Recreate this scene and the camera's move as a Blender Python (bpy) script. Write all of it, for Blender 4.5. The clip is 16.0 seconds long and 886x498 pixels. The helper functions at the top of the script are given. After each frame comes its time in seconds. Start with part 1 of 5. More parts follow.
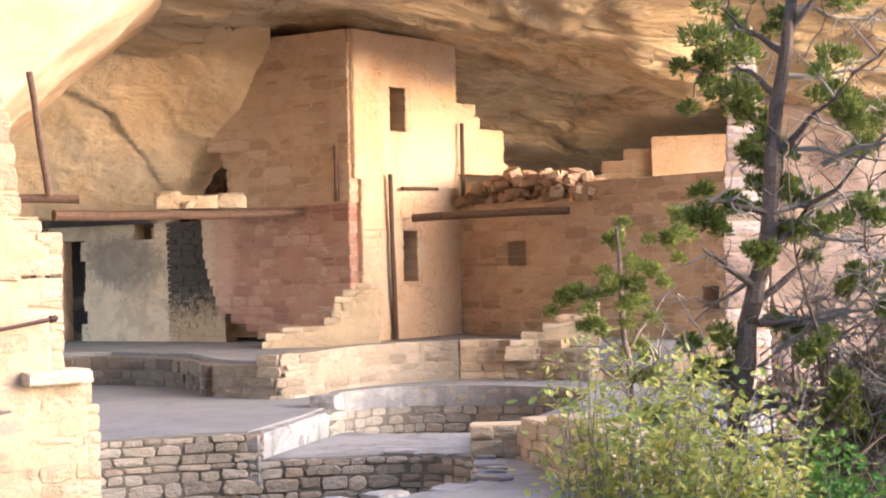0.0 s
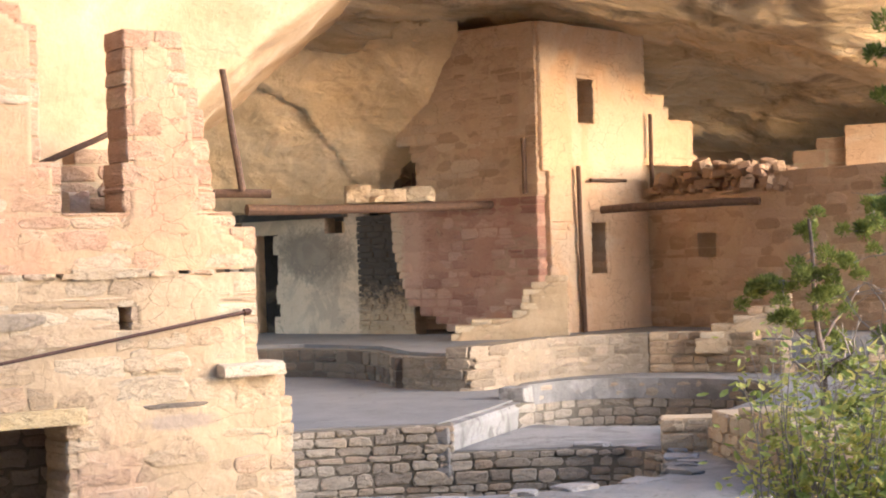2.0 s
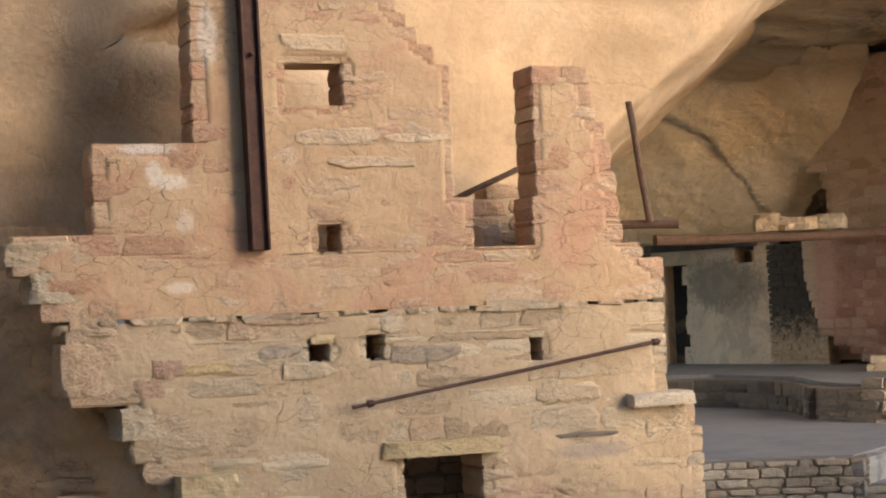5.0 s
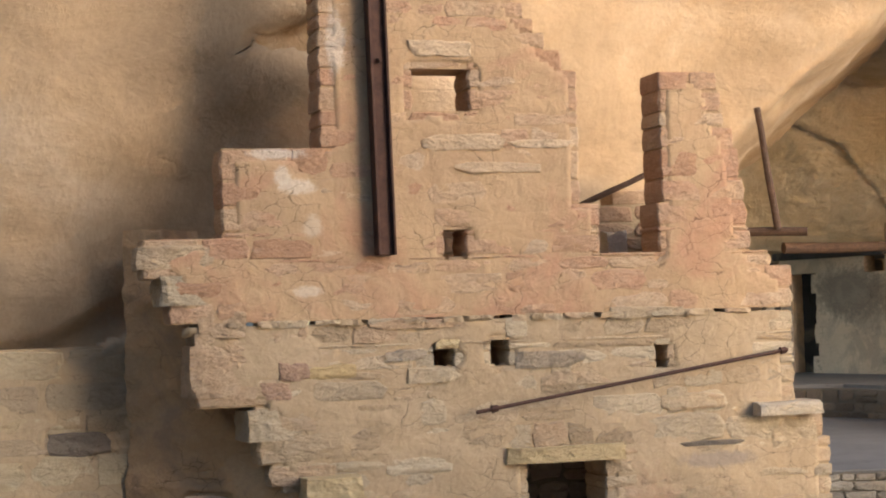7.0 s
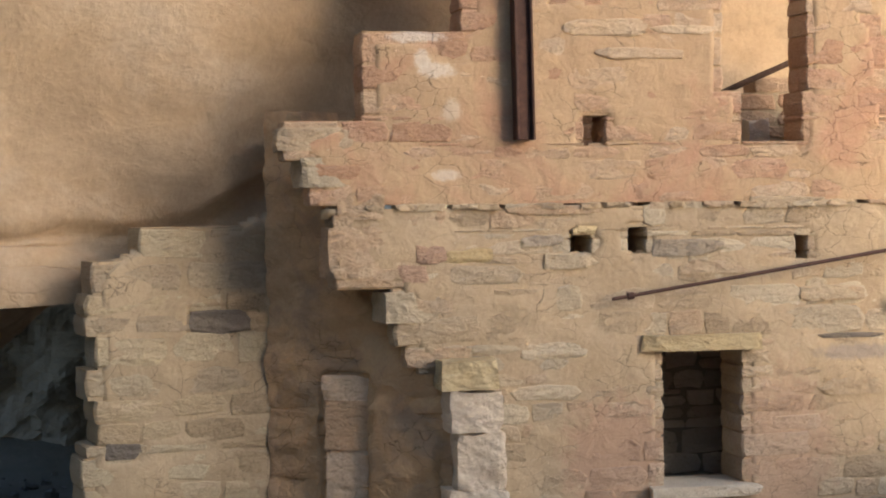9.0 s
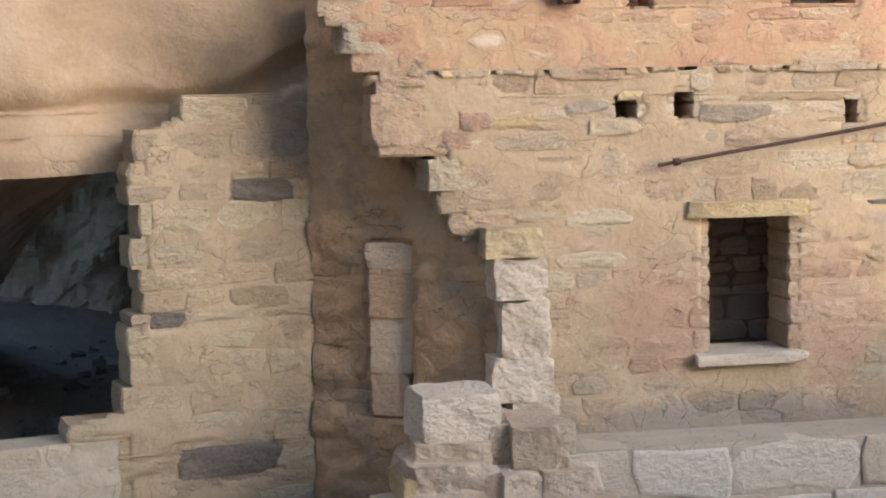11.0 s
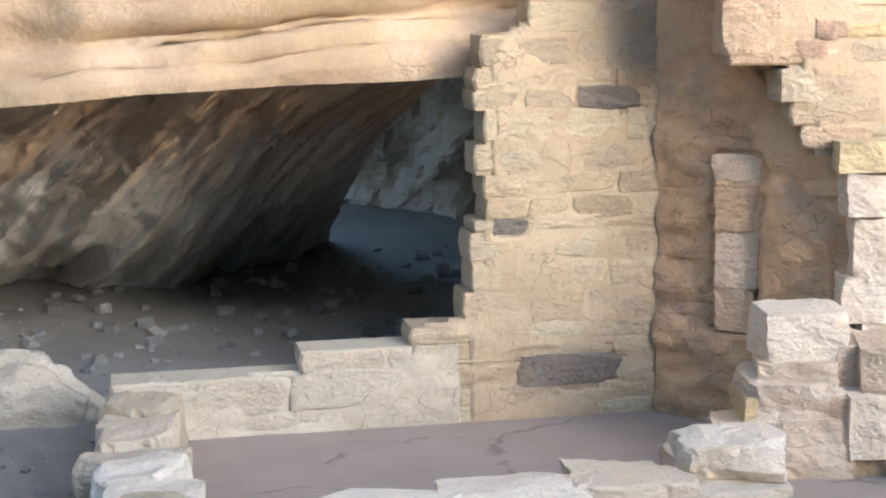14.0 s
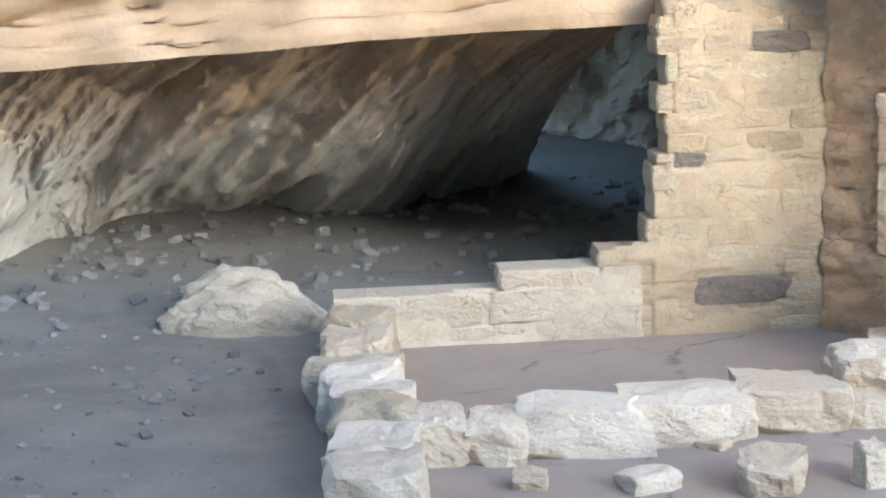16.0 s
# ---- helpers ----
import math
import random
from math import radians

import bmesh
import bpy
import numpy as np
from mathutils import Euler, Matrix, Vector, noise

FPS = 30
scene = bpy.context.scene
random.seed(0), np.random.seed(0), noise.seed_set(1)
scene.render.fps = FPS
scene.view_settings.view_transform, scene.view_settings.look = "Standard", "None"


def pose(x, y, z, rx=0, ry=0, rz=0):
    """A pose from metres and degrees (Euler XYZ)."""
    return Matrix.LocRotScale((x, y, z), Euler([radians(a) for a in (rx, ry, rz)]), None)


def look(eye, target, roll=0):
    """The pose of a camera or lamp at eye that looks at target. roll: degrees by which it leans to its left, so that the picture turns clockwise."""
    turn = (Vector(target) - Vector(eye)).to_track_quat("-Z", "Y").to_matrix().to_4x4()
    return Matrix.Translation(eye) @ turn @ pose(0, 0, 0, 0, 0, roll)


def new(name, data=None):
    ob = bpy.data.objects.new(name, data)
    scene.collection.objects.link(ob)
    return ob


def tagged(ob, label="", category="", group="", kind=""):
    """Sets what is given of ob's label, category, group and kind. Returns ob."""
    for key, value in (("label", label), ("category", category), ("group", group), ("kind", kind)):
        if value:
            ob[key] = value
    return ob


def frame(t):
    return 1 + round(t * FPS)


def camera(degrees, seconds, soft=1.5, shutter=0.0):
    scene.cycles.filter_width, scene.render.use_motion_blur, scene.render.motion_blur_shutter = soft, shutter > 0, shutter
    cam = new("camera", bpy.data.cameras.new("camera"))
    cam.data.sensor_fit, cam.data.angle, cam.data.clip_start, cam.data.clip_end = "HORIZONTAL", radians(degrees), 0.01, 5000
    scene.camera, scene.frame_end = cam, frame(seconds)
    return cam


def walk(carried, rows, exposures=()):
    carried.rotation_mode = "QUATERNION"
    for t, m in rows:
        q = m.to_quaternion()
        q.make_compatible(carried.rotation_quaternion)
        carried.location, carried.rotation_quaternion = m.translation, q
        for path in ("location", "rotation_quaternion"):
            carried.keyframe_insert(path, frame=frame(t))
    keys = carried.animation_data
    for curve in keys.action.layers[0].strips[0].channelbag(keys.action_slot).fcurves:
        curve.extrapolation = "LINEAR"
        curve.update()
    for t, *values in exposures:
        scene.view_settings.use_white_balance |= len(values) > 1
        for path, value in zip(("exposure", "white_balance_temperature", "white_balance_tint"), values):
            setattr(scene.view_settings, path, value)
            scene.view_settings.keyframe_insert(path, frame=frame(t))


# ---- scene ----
cam = camera(28.2, 16.0, soft=2.0)
PATH = [
    (0.0, (-0.001, -0.001, 2.500), (6.429, 7.658, 2.587), -1.50),
    (0.5, (-0.001, -0.001, 2.500), (6.266, 7.791, 2.613), -1.66),
    (1.0, (-0.002, -0.003, 2.500), (6.076, 7.937, 2.613), -1.51),
    (1.5, (0.000, 0.000, 2.500), (5.855, 8.107, 2.595), -1.52),
    (2.0, (0.001, 0.001, 2.500), (5.578, 8.301, 2.574), -1.78),
    (2.5, (0.001, 0.002, 2.500), (5.241, 8.519, 2.547), -1.77),
    (3.0, (0.001, 0.001, 2.500), (4.867, 8.737, 2.504), -1.67),
    (3.5, (-0.002, -0.003, 2.500), (4.502, 8.925, 2.522), -1.74),
    (4.0, (-0.010, -0.023, 2.500), (4.129, 9.079, 2.665), -1.72),
    (4.5, (-0.020, -0.047, 2.499), (3.789, 9.195, 2.755), -1.99),
    (4.7, (-0.026, -0.066, 2.498), (3.666, 9.222, 2.790), -2.16),
    (6.8, (-0.029, -0.094, 2.496), (2.875, 9.466, 2.911), -1.81),
    (7.0, (-0.028, -0.093, 2.496), (2.828, 9.483, 2.883), -1.73),
    (7.5, (-0.027, -0.097, 2.498), (2.680, 9.527, 2.732), -1.21),
    (8.0, (-0.028, -0.108, 2.499), (2.482, 9.571, 2.572), -0.84),
    (8.5, (-0.023, -0.097, 2.501), (2.267, 9.637, 2.416), -0.63),
    (9.0, (-0.021, -0.099, 2.503), (2.060, 9.679, 2.247), -0.67),
    (9.2, (-0.011, -0.051, 2.502), (2.021, 9.735, 2.171), -0.73),
    (11.3, (-0.002, -0.014, 2.502), (1.725, 9.773, 1.393), -1.17),
    (11.5, (-0.001, -0.008, 2.501), (1.619, 9.790, 1.331), -1.15),
    (12.0, (0.000, 0.004, 2.500), (1.320, 9.829, 1.189), -0.96),
    (12.5, (0.002, 0.021, 2.497), (0.943, 9.873, 1.068), -1.06),
    (13.0, (0.004, 0.063, 2.491), (0.580, 9.937, 1.020), -0.87),
    (13.5, (0.002, 0.095, 2.486), (0.215, 9.987, 1.036), -0.73),
    (14.0, (-0.001, 0.112, 2.483), (-0.118, 10.000, 0.999), -0.79),
    (14.5, (-0.006, 0.129, 2.480), (-0.437, 9.997, 0.919), -0.88),
    (15.0, (0.013, -0.177, 2.530), (-0.720, 9.657, 0.869), -1.16),
    (15.5, (0.062, -0.592, 2.607), (-0.961, 9.196, 0.832), -1.57),
    (16.0, (0.132, -1.013, 2.696), (-1.136, 8.725, 0.808), -1.65),
]
EXPOSURES = [(0.0, 1.68, 5800, 21), (2.5, 1.1, 5850, 17), (4.7, 0.34, 5950, 14), (7.0, 0.27, 6050, 14), (9.2, 0.36, 5950, 13), (11.3, 0.86, 5650, 13), (12.5, 1.22, 5550, 12), (13.5, 1.5, 5500, 12), (14.5, 1.7, 5400, 11), (16.0, 1.75, 5350, 9)]
walk(cam, [(t, look(eye, target, roll)) for t, eye, target, roll in PATH], EXPOSURES)

# ---- light: open sky beyond the alcove, low broad daylight from outside ----
LIGHT_FROM = Vector((0.48, -0.855, 0.2)).normalized()
world = bpy.data.worlds.new("sky")
scene.world = world
world.use_nodes = True
wn = world.node_tree
sky = wn.nodes.new("ShaderNodeTexSky")
sky.sky_type = "NISHITA"
sky.sun_disc = False
sky.sun_elevation = math.asin(LIGHT_FROM.z)
sky.sun_rotation = math.atan2(LIGHT_FROM.x, LIGHT_FROM.y)
background = wn.nodes["Background"]
background.inputs["Strength"].default_value = 0.33
wn.links.new(sky.outputs["Color"], background.inputs["Color"])
sun_data = bpy.data.lights.new("sun", "SUN")
sun_data.energy = 4.2
sun_data.angle = radians(55)
sun_data.color = (1.0, 0.88, 0.72)
sun = new("sun", sun_data)
sun.matrix_world = look(LIGHT_FROM * 40, (0, 0, 0))


# ---- materials ----
def shader(name, rough=0.9):
    m = bpy.data.materials.new(name)
    m.use_nodes = True
    nt = m.node_tree
    bsdf = nt.nodes["Principled BSDF"]
    bsdf.inputs["Roughness"].default_value = rough
    bsdf.inputs["Specular IOR Level"].default_value = 0.32
    return m, nt, bsdf


def node(nt, kind, **values):
    n = nt.nodes.new(kind)
    for key, value in values.items():
        n.inputs[key.replace("_", " ")].default_value = value
    return n


def ramp(nt, fac, stops):
    r = nt.nodes.new("ShaderNodeValToRGB")
    while len(r.color_ramp.elements) < len(stops):
        r.color_ramp.elements.new(0.5)
    for e, (p, c) in zip(r.color_ramp.elements, stops):
        e.position, e.color = p, (*c, 1)
    nt.links.new(fac, r.inputs["Fac"])
    return r.outputs["Color"]


def mixed(nt, fac, a, b, blend="MIX"):
    m = nt.nodes.new("ShaderNodeMix")
    m.data_type, m.blend_type = "RGBA", blend
    for socket, value in ((m.inputs[0], fac), (m.inputs[6], a), (m.inputs[7], b)):
        if isinstance(value, (int, float)):
            socket.default_value = value
        elif isinstance(value, tuple):
            socket.default_value = (*value, 1)
        else:
            nt.links.new(value, socket)
    return m.outputs[2]


def place(nt, scale=(1, 1, 1)):
    """World position, stretched."""
    g = nt.nodes.new("ShaderNodeNewGeometry")
    m = nt.nodes.new("ShaderNodeMapping")
    m.inputs["Scale"].default_value = scale
    nt.links.new(g.outputs["Position"], m.inputs["Vector"])
    return m.outputs["Vector"]


def noise_of(nt, vector, scale, detail=6.0, rough=0.6, distortion=0.0):
    n = node(nt, "ShaderNodeTexNoise", Scale=scale, Detail=detail, Roughness=rough, Distortion=distortion)
    nt.links.new(vector, n.inputs["Vector"])
    return n.outputs["Fac"]


def bumped(nt, bsdf, heights):
    """heights: (socket, strength, distance) from coarse to fine."""
    last = None
    for h, strength, dist in heights:
        b = node(nt, "ShaderNodeBump", Strength=strength, Distance=dist)
        nt.links.new(h, b.inputs["Height"])
        if last:
            nt.links.new(last, b.inputs["Normal"])
        last = b.outputs["Normal"]
    nt.links.new(last, bsdf.inputs["Normal"])


def cracked(nt, scale, width, lo, hi):
    """White with thin dark broken crack lines."""
    v = node(nt, "ShaderNodeTexVoronoi", Scale=scale)
    v.feature = "DISTANCE_TO_EDGE"
    wob = node(nt, "ShaderNodeTexNoise", Scale=3.0, Detail=6.0)
    add = nt.nodes.new("ShaderNodeVectorMath")
    add.operation = "MULTIPLY_ADD"
    nt.links.new(place(nt), wob.inputs["Vector"])
    nt.links.new(wob.outputs["Color"], add.inputs[0])
    add.inputs[1].default_value = (0.35, 0.35, 0.35)
    nt.links.new(place(nt, (1, 1, 1.7)), add.inputs[2])
    nt.links.new(add.outputs[0], v.inputs["Vector"])
    line = ramp(nt, v.outputs["Distance"], [(0.0, (0, 0, 0)), (width, (1, 1, 1))])
    broken = ramp(nt, noise_of(nt, place(nt), 2.3, 4, 0.6), [(lo, (0, 0, 0)), (hi, (1, 1, 1))])
    return mixed(nt, broken, (1, 1, 1), line)


def blotched(nt, col, spots):
    """Old plaster and lime stains: soft ragged spots of (centre, radii, colour, amount)."""
    wob = noise_of(nt, place(nt), 13.0, 10, 0.85)
    for centre, radii, colour, amount in spots:
        g = nt.nodes.new("ShaderNodeNewGeometry")
        a = nt.nodes.new("ShaderNodeVectorMath")
        a.operation = "SUBTRACT"
        a.inputs[1].default_value = centre
        nt.links.new(g.outputs["Position"], a.inputs[0])
        b = nt.nodes.new("ShaderNodeVectorMath")
        b.operation = "DIVIDE"
        b.inputs[1].default_value = radii
        nt.links.new(a.outputs[0], b.inputs[0])
        c = nt.nodes.new("ShaderNodeVectorMath")
        c.operation = "LENGTH"
        nt.links.new(b.outputs[0], c.inputs[0])
        d = nt.nodes.new("ShaderNodeMath")
        d.operation = "MULTIPLY_ADD"
        d.inputs[1].default_value = 2.4
        nt.links.new(wob, d.inputs[0])
        nt.links.new(c.outputs["Value"], d.inputs[2])
        mask = ramp(nt, d.outputs[0], [(0.0, (amount,) * 3), (0.78, (amount,) * 3), (0.97, (0, 0, 0))])
        scaled = nt.nodes.new("ShaderNodeMath")
        scaled.operation = "MULTIPLY"
        scaled.inputs[1].default_value = 0.42
        nt.links.new(d.outputs[0], scaled.inputs[0])
        nt.links.new(scaled.outputs[0], mask.node.inputs["Fac"])
        col = mixed(nt, mask, col, colour)
    return col


def sandstone(name, colours, stain=(0.3, 0.2, 0.13), stain_amount=0.35, joined=False, vary=0.72, spots=(), pale=(0.6, 0.47, 0.33)):
    """Weathered sandstone blocks: each block its own shade, with grain, blotches and dark stains."""
    m, nt, bsdf = shader(name, 0.92)
    p = place(nt)
    if joined:
        g = nt.nodes.new("ShaderNodeNewGeometry")
        own = g.outputs["Random Per Island"]
    else:
        own = nt.nodes.new("ShaderNodeObjectInfo").outputs["Random"]
    blot = noise_of(nt, p, 3.5, 5, 0.6)
    mixv = nt.nodes.new("ShaderNodeMix")
    mixv.inputs[0].default_value = vary
    nt.links.new(blot, mixv.inputs[2])
    nt.links.new(own, mixv.inputs[3])
    n = len(colours)
    col = ramp(nt, mixv.outputs[0], [(0.2 + 0.6 * i / max(1, n - 1), c) for i, c in enumerate(colours)])
    grain = noise_of(nt, p, 60, 4, 0.7)
    col = mixed(nt, 0.35, col, ramp(nt, grain, [(0.3, (0.55, 0.5, 0.45)), (0.7, (1, 1, 1))]), "MULTIPLY")
    pits = ramp(nt, noise_of(nt, place(nt, (1, 1, 1.8)), 22, 6, 0.75, 0.3), [(0.28, (0.35, 0.33, 0.3)), (0.42, (1, 1, 1))])
    col = mixed(nt, 0.7, col, pits, "MULTIPLY")
    st = noise_of(nt, place(nt, (1.3, 1.3, 2.4)), 1.6, 7, 0.68, 0.6)
    mask = ramp(nt, st, [(0.55, (0, 0, 0)), (0.72, (stain_amount,) * 3)])
    col = mixed(nt, mask, col, stain)
    wash = noise_of(nt, place(nt, (1, 1, 4.5)), 1.9, 8, 0.7, 0.3)
    col = mixed(nt, ramp(nt, wash, [(0.55, (0, 0, 0)), (0.68, (0.38, 0.38, 0.38))]), col, pale)
    col = blotched(nt, col, spots)
    lines = cracked(nt, 5.0, 0.022, 0.5, 0.6)
    col = mixed(nt, 0.26, col, lines, "MULTIPLY")
    nt.links.new(col, bsdf.inputs["Base Color"])
    rough_h = noise_of(nt, place(nt, (1, 1, 1.6)), 14, 8, 0.65, 0.4)
    bumped(nt, bsdf, [(rough_h, 0.9, 0.035), (pits, 0.5, 0.01), (lines, 0.2, 0.01), (grain, 0.4, 0.006)])
    return m


def mud(name, a, b, patch=None, patch_scale=0.9, crack_scale=5.5, crack_depth=0.5, relief=0.03, spots=()):
    """Mud mortar and plaster, blotched, with fine cracks."""
    m, nt, bsdf = shader(name, 0.95)
    p = place(nt)
    col = ramp(nt, noise_of(nt, p, 2.2, 7, 0.65), [(0.3, a), (0.7, b)])
    if patch:
        mask = ramp(nt, noise_of(nt, p, patch_scale, 5, 0.6, 0.8), [(0.5, (0, 0, 0)), (0.6, (0.8, 0.8, 0.8))])
        col = mixed(nt, mask, col, patch)
    grain = noise_of(nt, p, 45, 5, 0.7)
    col = mixed(nt, 0.3, col, ramp(nt, grain, [(0.3, (0.6, 0.55, 0.5)), (0.7, (1, 1, 1))]), "MULTIPLY")
    col = blotched(nt, col, spots)
    lines = cracked(nt, crack_scale, 0.02, 0.48, 0.56)
    col = mixed(nt, crack_depth, col, lines, "MULTIPLY")
    nt.links.new(col, bsdf.inputs["Base Color"])
    bumped(nt, bsdf, [(noise_of(nt, p, 9, 8, 0.6, 0.5), 0.6, relief), (lines, 0.4, 0.012), (grain, 0.4, 0.008)])
    return m


def along_beds(nt, scale):
    """Position along the beds of a rock sheet, stretched."""
    g = nt.nodes.new("ShaderNodeUVMap")
    m = nt.nodes.new("ShaderNodeMapping")
    m.inputs["Scale"].default_value = scale
    nt.links.new(g.outputs["UV"], m.inputs["Vector"])
    return m.outputs["Vector"]


def cliff_rock(name, a, b, c, dark, streak=(0.25, 0.25, 2.2), dark_from=0.56, crack=0.9, warp=0.6, relief=0.12, beds=None, warm_edge=None):
    """Bedded cliff sandstone: soft bands, dark water stains, long thin cracks."""
    m, nt, bsdf = shader(name, 0.93)
    p = place(nt)
    lay = (lambda: along_beds(nt, beds)) if beds else (lambda: place(nt, streak))
    bands = noise_of(nt, lay(), 1.3, 8, 0.62, warp)
    col = ramp(nt, bands, [(0.3, a), (0.5, b), (0.72, c)])
    st = noise_of(nt, place(nt, (0.5, 0.5, 1.1)), 1.1, 9, 0.7, 1.1)
    col = mixed(nt, ramp(nt, st, [(dark_from, (0, 0, 0)), (dark_from + 0.14, (0.75, 0.75, 0.75))]), col, dark)
    # warmer tone towards the sheet's first edge, ragged along the bands
    if warm_edge:
        zone = nt.nodes.new("ShaderNodeSeparateXYZ")
        nt.links.new(along_beds(nt, (1, 1, 1)), zone.inputs[0])
        jag = nt.nodes.new("ShaderNodeMath")
        jag.operation = "MULTIPLY_ADD"
        jag.inputs[1].default_value = 0.5
        nt.links.new(bands, jag.inputs[0])
        nt.links.new(zone.outputs["Y"], jag.inputs[2])
        col = mixed(nt, ramp(nt, jag.outputs[0], [(0.42, (0.85, 0.85, 0.85)), (0.8, (0, 0, 0))]), col, warm_edge)
    grain = noise_of(nt, p, 30, 6, 0.7)
    col = mixed(nt, 0.3, col, ramp(nt, grain, [(0.3, (0.62, 0.58, 0.52)), (0.7, (1, 1, 1))]), "MULTIPLY")
    v = node(nt, "ShaderNodeTexVoronoi", Scale=0.55)
    v.feature = "DISTANCE_TO_EDGE"
    wob = nt.nodes.new("ShaderNodeTexNoise")
    wob.inputs["Scale"].default_value, wob.inputs["Detail"].default_value = 1.4, 6
    add = nt.nodes.new("ShaderNodeVectorMath")
    add.operation = "MULTIPLY_ADD"
    nt.links.new(place(nt, (0.8, 0.8, 1.5)), wob.inputs["Vector"])
    nt.links.new(wob.outputs["Color"], add.inputs[0])
    add.inputs[1].default_value = (1.1, 1.1, 1.1)
    nt.links.new(place(nt, (0.6, 0.6, 1.3)), add.inputs[2])
    nt.links.new(add.outputs[0], v.inputs["Vector"])
    edge = ramp(nt, v.outputs["Distance"], [(0.0, (0.25, 0.25, 0.25)), (0.008, (1, 1, 1))])
    broken = noise_of(nt, p, 0.9, 3, 0.5)
    edge = mixed(nt, ramp(nt, broken, [(0.45, (0, 0, 0)), (0.56, (1, 1, 1))]), (1, 1, 1), edge)
    col = mixed(nt, 0.3 * crack, col, edge, "MULTIPLY")
    nt.links.new(col, bsdf.inputs["Base Color"])
    bumped(nt, bsdf, [(noise_of(nt, lay(), 2.2, 10, 0.62, warp), 0.7, relief), (edge, 0.5 * crack, 0.03), (grain, 0.4, 0.012)])
    return m


CREAM = [(0.38, 0.29, 0.19), (0.46, 0.355, 0.235), (0.43, 0.36, 0.26), (0.51, 0.41, 0.28), (0.46, 0.33, 0.215), (0.54, 0.45, 0.32)]
PINK = [(0.44, 0.27, 0.17), (0.5, 0.33, 0.21), (0.53, 0.39, 0.255), (0.47, 0.28, 0.18), (0.54, 0.41, 0.28), (0.48, 0.31, 0.2)]
BUFF = [(0.4, 0.25, 0.14), (0.47, 0.31, 0.18), (0.5, 0.34, 0.2)]
RED = [(0.38, 0.21, 0.155), (0.44, 0.26, 0.19), (0.47, 0.31, 0.23)]
PALE = [(0.56, 0.47, 0.35), (0.66, 0.575, 0.45), (0.73, 0.655, 0.535)]
GREY = [(0.24, 0.21, 0.17), (0.33, 0.29, 0.23), (0.38, 0.34, 0.28), (0.3, 0.24, 0.18)]
LIME = (0.66, 0.62, 0.55)
LOWER_SPOTS = [((3.0, 9.4, 1.08), (0.34, 0.3, 0.36), (0.4, 0.24, 0.165), 0.6), ((4.0, 9.4, 1.1), (0.32, 0.3, 0.45), (0.42, 0.26, 0.18), 0.5), ((3.4, 9.4, 0.5), (0.9, 0.3, 0.14), (0.24, 0.21, 0.19), 0.7), ((4.45, 9.4, 1.62), (0.26, 0.3, 0.05), (0.25, 0.22, 0.2), 0.6)]
UPPER_SPOTS = [((1.98, 9.45, 3.24), (0.11, 0.3, 0.045), LIME, 0.5), ((2.06, 9.45, 3.02), (0.06, 0.3, 0.07), LIME, 0.3), ((1.88, 9.45, 3.42), (0.17, 0.3, 0.035), LIME, 0.55), ((2.02, 9.45, 2.66), (0.08, 0.3, 0.035), LIME, 0.4), ((2.22, 9.45, 4.05), (0.06, 0.3, 0.2), LIME, 0.5), ((1.9, 9.45, 3.3), (0.05, 0.3, 0.07), LIME, 0.5)]
M_cream = sandstone("cream_block", CREAM, stain=(0.31, 0.26, 0.2), stain_amount=0.5, spots=LOWER_SPOTS)
M_pink = sandstone("pink_block", PINK, stain_amount=0.2, spots=UPPER_SPOTS)
M_white_block = sandstone("pale_block", PALE, stain=(0.35, 0.3, 0.2), stain_amount=0.3)
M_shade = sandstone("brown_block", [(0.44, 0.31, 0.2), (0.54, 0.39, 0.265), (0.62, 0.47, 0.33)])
RED_SPOTS = [((11.52, 17.92, 2.75), (0.4, 0.34, 0.75), (0.58, 0.38, 0.28), 0.75), ((11.46, 18.12, 2.6), (0.3, 0.16, 0.9), (0.6, 0.48, 0.34), 0.8)]
M_red = sandstone("red_block", spots=RED_SPOTS, colours= [(0.36, 0.19, 0.14), (0.46, 0.27, 0.2), (0.54, 0.36, 0.27)], stain=(0.16, 0.09, 0.07))
M_buffcream = sandstone("light_cream_block", CREAM[1:])
M_cream_j = sandstone("cream_masonry", CREAM, joined=True)
M_buffcream_j = sandstone("light_cream_masonry", CREAM[1:], joined=True)
M_brownish_j = sandstone("tan_rubble_masonry", [(0.3, 0.22, 0.14), (0.38, 0.28, 0.18), (0.42, 0.33, 0.22)], joined=True)
M_rimstone = sandstone("grey_capping_stone", [(0.2, 0.195, 0.19), (0.27, 0.265, 0.26), (0.36, 0.35, 0.34)], stain=(0.2, 0.18, 0.16))
M_grey = sandstone("grey_block", GREY)
M_brownish = sandstone("tan_rubble_block", [(0.3, 0.22, 0.14), (0.38, 0.28, 0.18), (0.42, 0.33, 0.22)])
M_grey_j = sandstone("grey_masonry", GREY, joined=True)
M_pale_j = sandstone("pale_masonry", PALE, joined=True)
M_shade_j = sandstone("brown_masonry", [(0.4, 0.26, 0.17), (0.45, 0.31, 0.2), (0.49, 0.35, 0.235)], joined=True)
M_dark_stone = sandstone("dark_sooty_block", [(0.14, 0.125, 0.105), (0.2, 0.17, 0.14), (0.28, 0.235, 0.185)], stain_amount=0.3, vary=0.2, pale=(0.2, 0.17, 0.13))
M_greyslab = sandstone("grey_brown_slab", [(0.34, 0.28, 0.21), (0.4, 0.335, 0.255), (0.46, 0.385, 0.295)], stain_amount=0.3)
